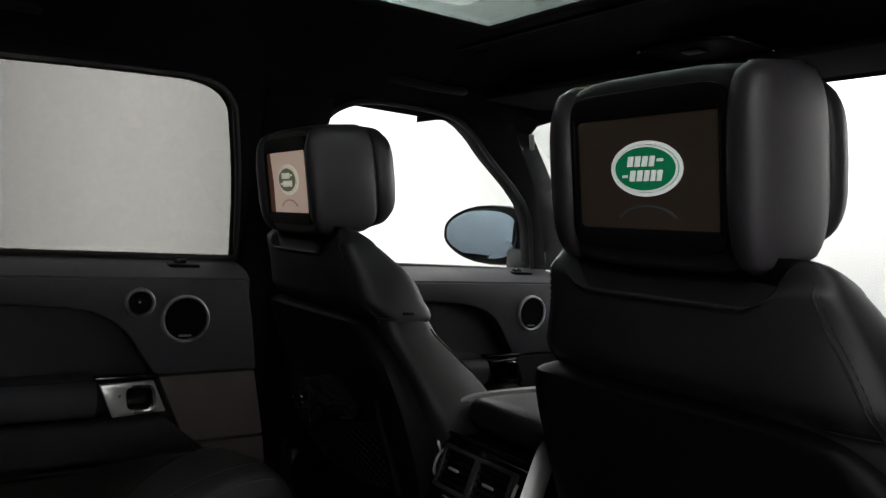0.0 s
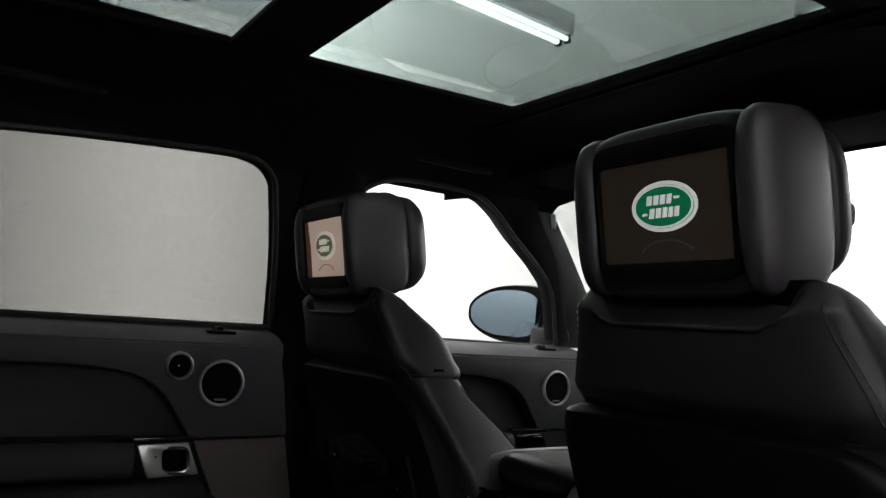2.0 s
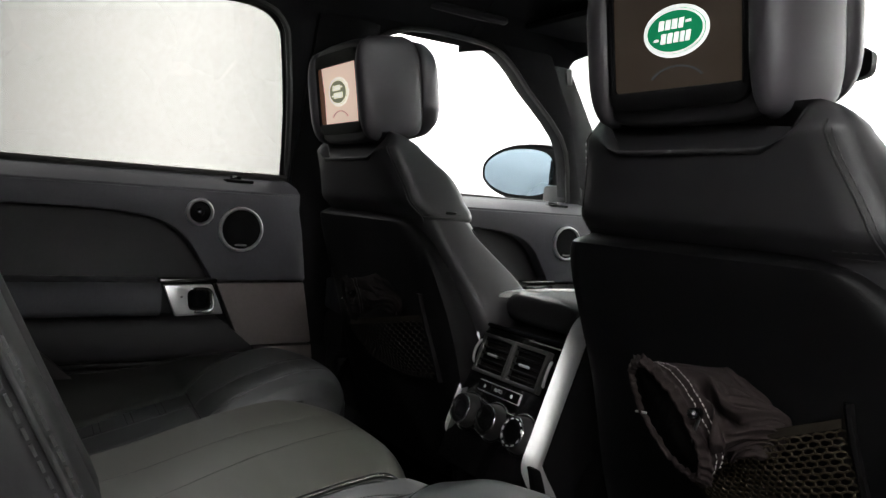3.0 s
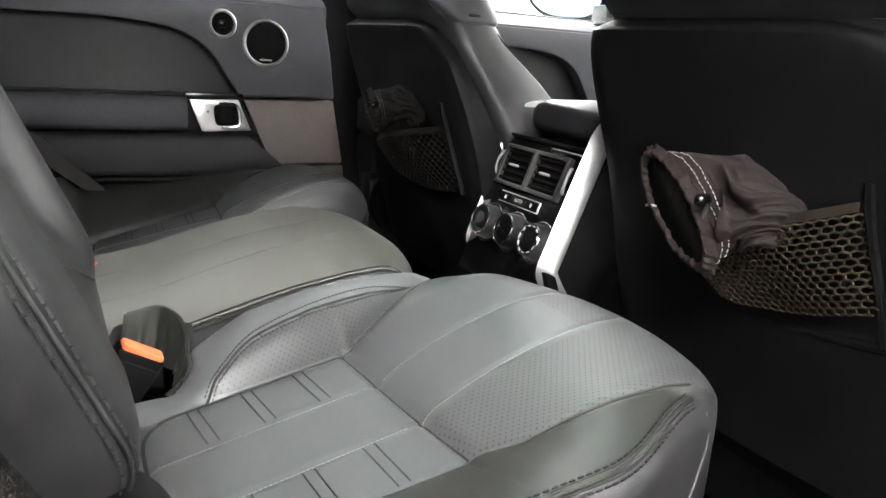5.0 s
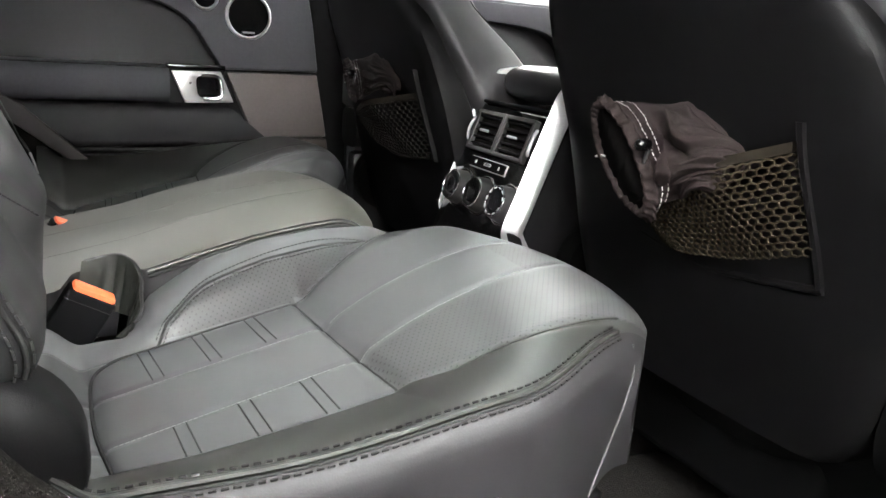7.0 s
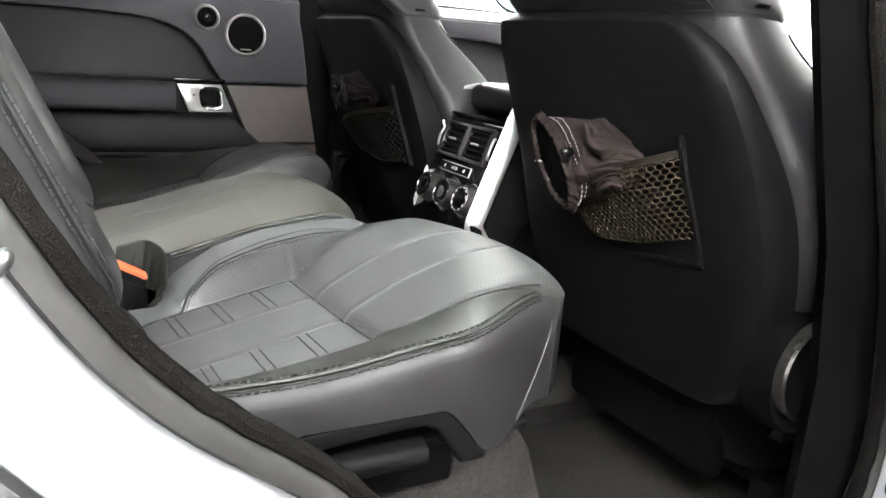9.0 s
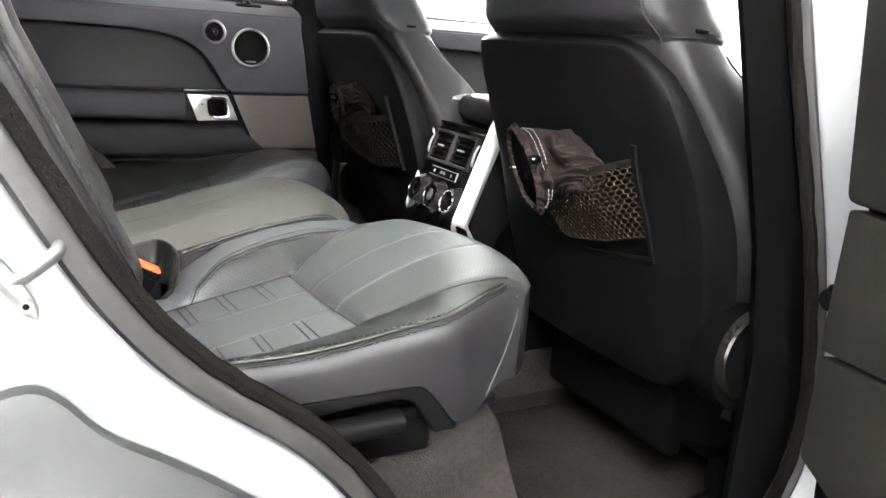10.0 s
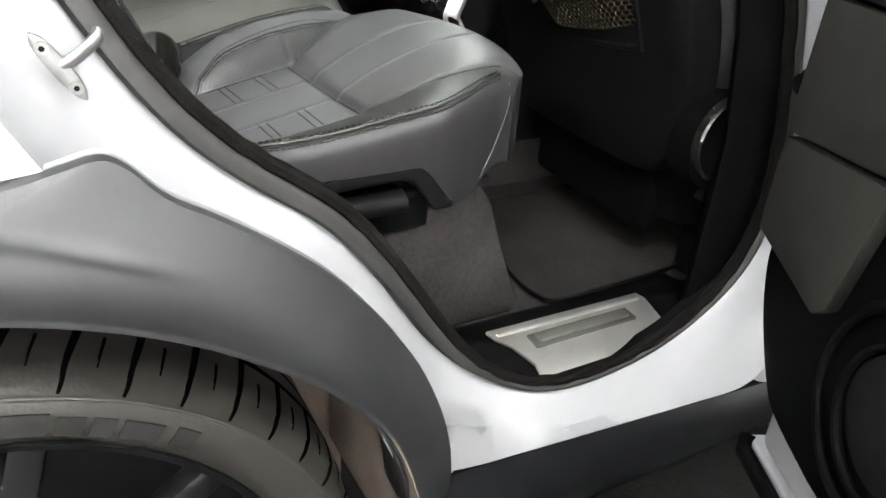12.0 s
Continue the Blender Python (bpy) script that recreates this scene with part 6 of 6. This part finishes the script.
            # dark tubes paint the shade of the creases beside the piping
            for w in (-0.0032, 0.0032):
                add("piping_crease", tube([on(side_edge(y) - 0.017 + w, y, 0.0008) for y in np.linspace(-0.50, -0.065, 90)], 0.0012, 6), STITCH_DARK, "", cushion)
        else:
            add("side_seam", dashes(line, 0.0046, 0.0030, 0.0010), STITCH_DARK, "", cushion)
    slash = []
    for k in range(15):
        y = -0.052 - 0.048 * (k / 14) ** 1.9
        slash.append((side_edge(y) + 0.0008 - 0.008 * (1 - ss(0, 3, k)), y, 0.868 - 0.124 * k / 14))
    add("corner_piping", tube(slash, 0.0010, 5), STITCH_MID, "pale corner piping", cushion)
    add("under_frame", box(0.29, 0.625, -0.50, -0.08, 0.728, 0.744, 0.006), TRIM_PLASTIC, "black plastic seat frame")
    arch = [(p.x, p.y) for p in spline([(-0.52, 0.782), (-0.38, 0.785), (-0.27, 0.790), (-0.215, 0.790), (-0.185, 0.770), (-0.165, 0.735), (-0.155, 0.725)], 24)] + \
        [(p.x, p.y) for p in spline([(-0.185, 0.722), (-0.205, 0.752), (-0.225, 0.772), (-0.28, 0.772), (-0.38, 0.765), (-0.52, 0.760)], 24)]
    add("side_valance", plate(arch, [], lambda y, z: (0.640, y, z), (0.016, 0, 0), 0.003), SHELL_PLASTIC, "dark plastic side valance")
    rows = [[(x, y, z) for x, z in oval(0.632, 0.738, 0.026, 0.014, 14, 3)] for y in np.linspace(-0.46, -0.225, 8)]
    add("folding_lever", loft(rows), SHELL_PLASTIC, "black folding lever")
    add("hinge_plate", box(0.600, 0.612, -0.40, -0.17, 0.675, 0.760, 0.004), SHELL_PLASTIC)
    plinth = [(-0.52, 0.47), (0.010, 0.47), (0.016, 0.495), (-0.002, 0.540), (-0.030, 0.615), (-0.052, 0.680), (-0.08, 0.725), (-0.52, 0.735)]
    add("seat_plinth", plate(plinth, [], lambda y, z: (0.22, y, z), (0.378, 0, 0), 0.010), CARPET, "dark carpeted seat plinth")
    return t


rear_right = rear_cushion(1)
rear_left = rear_cushion(-1)

mid = thing("centre_seat", "flat olive black leather centre seat between the rear seats", "car seat", "rear seats", "", (0, -0.3, 0.75))
MB = Matrix.Translation((0, 0.3, -0.75))


def mid_height(x, y):
    z = along(y, ((-0.60, 0.795), (-0.405, 0.834), (-0.33, 0.856), (-0.28, 0.869), (-0.22, 0.880), (-0.16, 0.887), (-0.10, 0.890)))
    f = -0.085 - 2.2 * max(abs(x) - 0.05, 0) ** 2 - y
    if f < 0.060:
        z -= 0.060 * (1 - math.sqrt(max(1 - ((0.060 - max(f, 0)) / 0.060) ** 2, 0)))
    return z + 0.006 * math.cos(x / 0.178 * 1.57)


def mid_lay(u, v):
    x = -0.178 + 0.356 * u
    y = -0.56 + (-0.085 - 2.2 * max(abs(x) - 0.05, 0) ** 2 + 0.56) * v
    x1 = 0.178 - 0.046 * ss(-0.405, -0.425, y) * ss(-0.495, -0.475, y)
    return -0.178 + (0.178 + x1) * u, y


def mid_part(n, bm, mat, lab=""):
    bmesh.ops.transform(bm, matrix=MB, verts=bm.verts)
    return part(n, bm, mat, mid, lab, 50)


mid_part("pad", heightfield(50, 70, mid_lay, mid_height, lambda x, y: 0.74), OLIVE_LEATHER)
pad_mesh = mid.children[0].data
# pad sides are darkened by facing: side shade painted as another leather
pad_mesh.materials.append(SIDE_SHADE_LEATHER)
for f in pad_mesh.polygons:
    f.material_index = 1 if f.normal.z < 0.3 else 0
for s in (-1, 1):
    lip = [(s * 0.1785, y, mid_height(s * 0.178, y) - 0.004) for y in np.linspace(-0.400, -0.128, 50)]
    mid_part("edge_lip", tube(lip, 0.0019, 8), LIP_LEATHER, "glossy rolled edge of the pad")
    # dark tube paints the shade of the groove under the lip
    mid_part("edge_groove", tube([(x + s * 0.002, y, z - 0.0048) for x, y, z in lip], 0.0024, 6), STITCH_DARK)
for x0, x1 in ((0.055, 0.030), (-0.06, -0.05)):
    mid_part("crease", dashes([(x0 + (x1 - x0) * t, -0.55 + 0.42 * t, mid_height(x0 + (x1 - x0) * t, -0.55 + 0.42 * t) + 0.0002) for t in np.linspace(0, 1, 40)], 0.004, 0.002, 0.0003), STITCH_MID)


def seat_buckle(m, label):
    t = thing("seat_belt_buckle", label, "seat belt buckle", "seat belt buckles", "")
    t.matrix_basis = m
    part("buckle_case", box(-0.0255, 0.0255, -0.011, 0.011, -0.066, -0.001, 0.004, 3), TRIM_PLASTIC, t, "black plastic buckle case")
    part("release_button", box(-0.0225, 0.0225, -0.0095, 0.0095, -0.006, 0.0035, 0.003, 2), BUCKLE_RED, t, "orange red release button")
    part("case_joint", box(-0.0258, 0.0258, -0.0113, 0.0113, -0.0135, -0.0125, 0.0003, 1), STITCH_DARK, t, "fine dark joint")
    part("stalk", box(-0.017, 0.017, -0.006, 0.006, -0.16, -0.07, 0.003), SHELL_PLASTIC, t, "")
    return t


def seat_buckle_pose(place, across, lean):
    """The pose of a buckle at place with its width along across, leaning by lean."""
    wide, up = Vector(across).normalized(), Vector(lean)
    up = (up - wide * up.dot(wide)).normalized()
    deep = up.cross(wide)
    return Matrix.Translation(place) @ Matrix((wide, deep, up)).transposed().to_4x4()


seat_buckle(seat_buckle_pose((0.232, -0.459, 0.830), (-0.10, 0.86, -0.50), (0.12, 0.51, 0.86)), "black seat belt buckle with orange red button in a leather pocket")
seat_buckle(seat_buckle_pose((-0.130, -0.474, 0.816), (-0.25, 0.86, -0.45), (0.12, 0.51, 0.86)), "black seat belt buckle with orange red button on the far side")
pocket = thing("buckle_pocket", "soft black leather pocket round the seat belt buckle", "buckle pocket")
# black slab paints the shade at the bottom of the pocket
part("pocket_floor", box(0.125, 0.285, -0.54, -0.40, 0.715, 0.728, 0.003), FUZZ_AND_HOLLOW, pocket, "black sheet that darkens the pocket hollow")
# the leather lining droops in a few folds from the rim
rim = spline([(0.136, -0.466, 0.834), (0.136, -0.432, 0.840), (0.160, -0.416, 0.838), (0.185, -0.409, 0.826), (0.212, -0.412, 0.812), (0.235, -0.414, 0.802), (0.250, -0.424, 0.795)], 60)
rows = []
for j in range(7):
    t = j / 6
    rows.append([(p.x + (0.205 - p.x) * 0.16 * t + 0.004 * t * math.sin(0.9 * k), p.y - 0.012 * t + 0.003 * t * math.cos(1.1 * k), p.z + 0.003 - (p.z - 0.778) * t) for k, p in enumerate(rim)])
part("lining", sheet(rows, (0.0015, -0.0015, 0.0)), POCKET_LEATHER, pocket)
part("rim", tube([(p.x, p.y + 0.001, p.z + 0.002) for p in rim], 0.0022, 7), BLACK_LEATHER, pocket, "rolled leather rim")


def backrest(s):
    t = rear_right if s > 0 else rear_left
    back = Matrix.Translation((-s * 0.42, 0.2 - (0 if s > 0 else 0.075), -0.75)) @ Matrix.Diagonal((s, 1, 1, 1))
    hold = [t]

    def add(n, bm, mat, lab=""):
        bmesh.ops.transform(bm, matrix=back, verts=bm.verts)
        return part(n, bm, mat, hold[-1], lab, 60)

    def front(x, z):
        """The face of the backrest: reclined, with a full side bolster."""
        lean = -0.521 - 0.45 * (min(z, 1.16) - 0.983) - 0.32 * max(z - 1.16, 0)
        return lean - 0.030 * ss(0.52, 0.42, x) * ss(0.90, 0.99, z) * ss(0.20, 0.27, x) - 0.006 * ss(0.570, 0.640, x)

    def under(z):
        return 1 - math.sqrt(max(1 - (max(0.055 - (z - 0.885), 0) / 0.055) ** 2, 0))

    def side_round(x):
        return 0.030 * (1 - math.sqrt(max(1 - (max(x - 0.604, 0) / 0.032) ** 2, 0)))

    rings = []
    for k in range(49):
        z = 0.885 + 0.51 * (k / 48) ** 1.15
        high = ss(1.33, 1.40, z)
        ring = []
        for j in range(37):
            t = j / 36
            x = 0.17 + (0.635 - 0.17) * (1 - (1 - t) ** 1.5)
            ring.append((x - 0.012 * under(z) * t, front(x, z) - side_round(x) - 0.075 * under(z) - 0.05 * high, z))
        y1 = -0.76 - 0.36 * (z - 0.88)
        ring += [(0.640, ring[-1][1] - 0.020, z), (0.642, (ring[-1][1] + y1) / 2, z), (0.63, y1, z), (0.17, y1, z)]
        rings.append(ring)
    hold.append(add("backrest", loft(rings), BACKREST_LEATHER, "black leather backrest with stitched side bolster"))
    for d, r in ((0.0, 0.0018), (0.007, 0), (-0.007, 0)):
        line = []
        for k in range(80):
            z = 0.897 + 0.45 * k / 79
            x = 0.6225 + d * 0.8
            line.append((x + 0.0012 - 0.012 * under(z), front(x, z) - side_round(x) - 0.075 * under(z) + 0.0012, z))
        add("bolster_seam", tube(line, r, 6) if r else dashes(line, 0.0060, 0.0024, 0.0010), STITCH_DARK)
    inner = [(0.300 + 0.10 * math.sin(min((z - 0.93) / 0.12, 1) * 1.57), 0.0, z) for z in np.linspace(0.93, 1.3, 40)]
    add("insert_seam", dashes([(x, front(x, z) + 0.0008, z) for x, y, z in inner], 0.0045, 0.002, 0.0009), STITCH_DARK)
    add("side_trim", disc((0.595, -0.540, 0.858), (1, 0, 0), 0.062, 0.042, 40, 0.012), SHELL_PLASTIC, "black plastic hinge cover")
    return t


backrest(1)
backrest(-1)
part("backrest", box(-0.165, 0.165, -0.46, -0.28, 0.10, 0.60, 0.03, 3, None, Matrix.Translation((0, -0.3, 0.13)) @ pose(0, 0, 0, 16, 0, 0) @ Matrix.Translation((0, 0.3, -0.13))), BLACK_LEATHER, mid, "dark leather centre backrest")
setting("parcel_shelf", box(-0.70, 0.70, -1.3, -0.78, 1.18, 1.2, 0.003), CARPET, "dark luggage cover behind the seats", "luggage cover")
setting("wheel_house", sheet([[(0.60, y, 0.62 + 0.30 * math.sin(max(0, min(1, (-0.25 - y) / 0.5)) * 1.57)), (0.76, y, 0.60 + 0.30 * math.sin(max(0, min(1, (-0.25 - y) / 0.5)) * 1.57))] for y in np.linspace(-0.24, -1.2, 14)], (0, 0, -0.02)), SHELL_PLASTIC, "black trim over the wheel arch", "trim")

# ---- floor mats ----
mat_outline = [(p.x, p.y) for p in spline([(0.235, 0.10), (0.40, 0.075), (0.50, 0.064), (0.548, 0.060), (0.585, 0.066), (0.607, 0.085), (0.610, 0.16), (0.606, 0.30), (0.590, 0.42), (0.54, 0.56), (0.40, 0.62), (0.25, 0.60)], 60)]
fm = thing("floor_mat", "dark worn carpet floor mat with bound edge", "floor mat", "", "", (0.4, 0.3, 0.47))
bm = plate(mat_outline, [], lambda x, y: (x - 0.4, y - 0.3, 0.004 + 0.012), (0, 0, -0.011), 0.003)
part("mat", bm, CARPET_MAT, fm)
part("binding", tube([(x - 0.4, y - 0.3, 0.013) for x, y in mat_outline], 0.004, 6, closed=True), SHELL_PLASTIC, fm, "dark bound edge")

# ---- roof fittings and mirrors ----
def grab_handle(y0, y1, label):
    t = thing("grab_handle", label, "grab handle", "grab handles")
    path = spline([(-0.590, y0, 1.698), (-0.560, y0 + 0.015, 1.690), (-0.545, (y0 + y1) / 2, 1.684), (-0.560, y1 - 0.015, 1.690), (-0.590, y1, 1.698)], 24)
    part("bar", tube(path, 0.011, 8), DOOR_DARK, t)
    for y in (y0, y1):
        part("mount", box(-0.610, -0.570, y - 0.016, y + 0.016, 1.686, 1.718, 0.006), DOOR_DARK, t)
    return t


grab_handle(0.30, 0.515, "black grab handle above the front window")
grab_handle(-0.60, -0.40, "black grab handle above the rear window")
vis = thing("sun_visor", "black folded sun visor with a yellow warning label", "sun visor")
part("visor", box(-0.56, -0.10, 0.57, 0.80, 1.678, 1.694, 0.006, 2), HEADLINER, vis)
part("warning_label", box(-0.27, -0.14, 0.585, 0.640, 1.6745, 1.6775, 0), LABEL_YELLOW, vis, "yellow warning label", 0)
vis2 = thing("sun_visor", "black folded sun visor", "sun visor")
part("visor", box(0.12, 0.58, 0.62, 0.80, 1.678, 1.694, 0.006), HEADLINER, vis2)
oc = thing("overhead_console", "black overhead console with lamp recess", "overhead console")
part("rim", tube([(0.05 + a + 0.12 * b, 0.59 + b, 1.706) for a, b in oval(0, 0, 0.105, 0.075, 36, 5)], 0.0035, 7, closed=True), PIANO_BLACK, oc, "thin gloss black rim")
part("lamp_cover", plate([(x + 0.12 * (y - 0.59), y) for x, y in oval(0.05, 0.59, 0.102, 0.072, 36, 5)], [], lambda x, y: (x, y, 1.708), (0, 0, 0.01)), SHADED_BLACK, oc, "black lamp cover")
part("lamp_button", box(0.02, 0.06, 0.56, 0.59, 1.703, 1.708, 0.002), TRIM_PLASTIC, oc)
rv = thing("rear_view_mirror", "black rear view mirror on the windscreen", "mirror")
part("mirror_case", loft([[Vector((0.02 + a * k, 0.93 + d, 1.575 + b * k)) for a, b in oval(0, 0, 0.115, 0.036, 28, 4)] for k, d in ((0.9, -0.012), (1.0, -0.006), (0.97, 0.02), (0.7, 0.04))]), TRIM_PLASTIC, rv)
part("mirror_glass", plate(oval(0.02, 1.575, 0.100, 0.030, 28, 4), [], lambda x, z: (x, 0.9165, z), (0, 0.002, 0)), MIRROR, rv, "silvered mirror glass")
part("stalk", tube([(0.02, 0.95, 1.60), (0.02, 0.95, 1.68)], 0.010, 8), TRIM_PLASTIC, rv)

mi = thing("door_mirror", "dark door mirror with blue tinted glass outside the front window", "mirror", "", "", (-0.98, 0.95, 1.25))
MR = pose(0, 0, 0, 0, 0, 22)


def mirror_ring(y, kx, kz, dx=0.0):
    return [MR @ Vector((dx + a * kx, y, 0.098 + b * kz)) for a, b in [(x * (1.0 if x > 0 else 1.12), z * (1.0 - 0.30 * max(-x / 0.14, 0) ** 2)) for x, z in oval(0, 0, 0.156, 0.096, 36, 3.0)]]


part("mirror_case", loft([mirror_ring(-0.004, 0.94, 0.90), mirror_ring(-0.010, 0.98, 0.96), mirror_ring(0.01, 1.0, 1.0), mirror_ring(0.05, 0.95, 0.94), mirror_ring(0.09, 0.7, 0.7), mirror_ring(0.10, 0.4, 0.4)]), SILL_CLADDING, mi, "dark mirror housing")
part("mirror_glass", loft([mirror_ring(-0.012, 0.79, 0.80, -0.022), mirror_ring(-0.0125, 0.77, 0.78, -0.022)]), MIRROR, mi, "blue tinted mirror glass")
part("mirror_arm", box(0.08, 0.20, 0.0, 0.07, -0.01, 0.06, 0.015), SILL_CLADDING, mi)

# ---- steering wheel ----
sw = thing("steering_wheel", "black leather steering wheel with plain oval badge", "steering wheel", "", "", (0.43, 0.86, 1.03))
SW = pose(0, 0, 0, -68, 0, 0)
part("wheel_rim", tube([SW @ Vector((0.185 * math.cos(a), 0.185 * math.sin(a), 0)) for a in np.linspace(0, 2 * math.pi, 48, endpoint=False)], 0.016, 10, closed=True), BLACK_LEATHER, sw)
hub = part("airbag_cover", loft([[SW @ Vector((a * k, b * k, h)) for a, b in oval(0, 0, 0.085, 0.065, 30, 3)] for k, h in ((0.7, -0.03), (1, -0.01), (1, 0.01), (0.85, 0.028), (0.3, 0.034))]), TRIM_PLASTIC, sw)
part("badge", loft([[SW @ Vector((a * k, b * k, h)) for a, b in oval(0, 0, 0.030, 0.017, 30)] for k, h in ((1, 0.030), (1, 0.036), (0.8, 0.038))]), SATIN_METAL, hub, "plain oval metal badge")
for a in (0.25, math.pi - 0.25, -1.2, math.pi + 1.2):
    part("spoke", tube([SW @ Vector((0.07 * math.cos(a), 0.055 * math.sin(a), 0)), SW @ Vector((0.18 * math.cos(a), 0.18 * math.sin(a), 0))], 0.018, 8, flat=0.6), SATIN_METAL, sw)
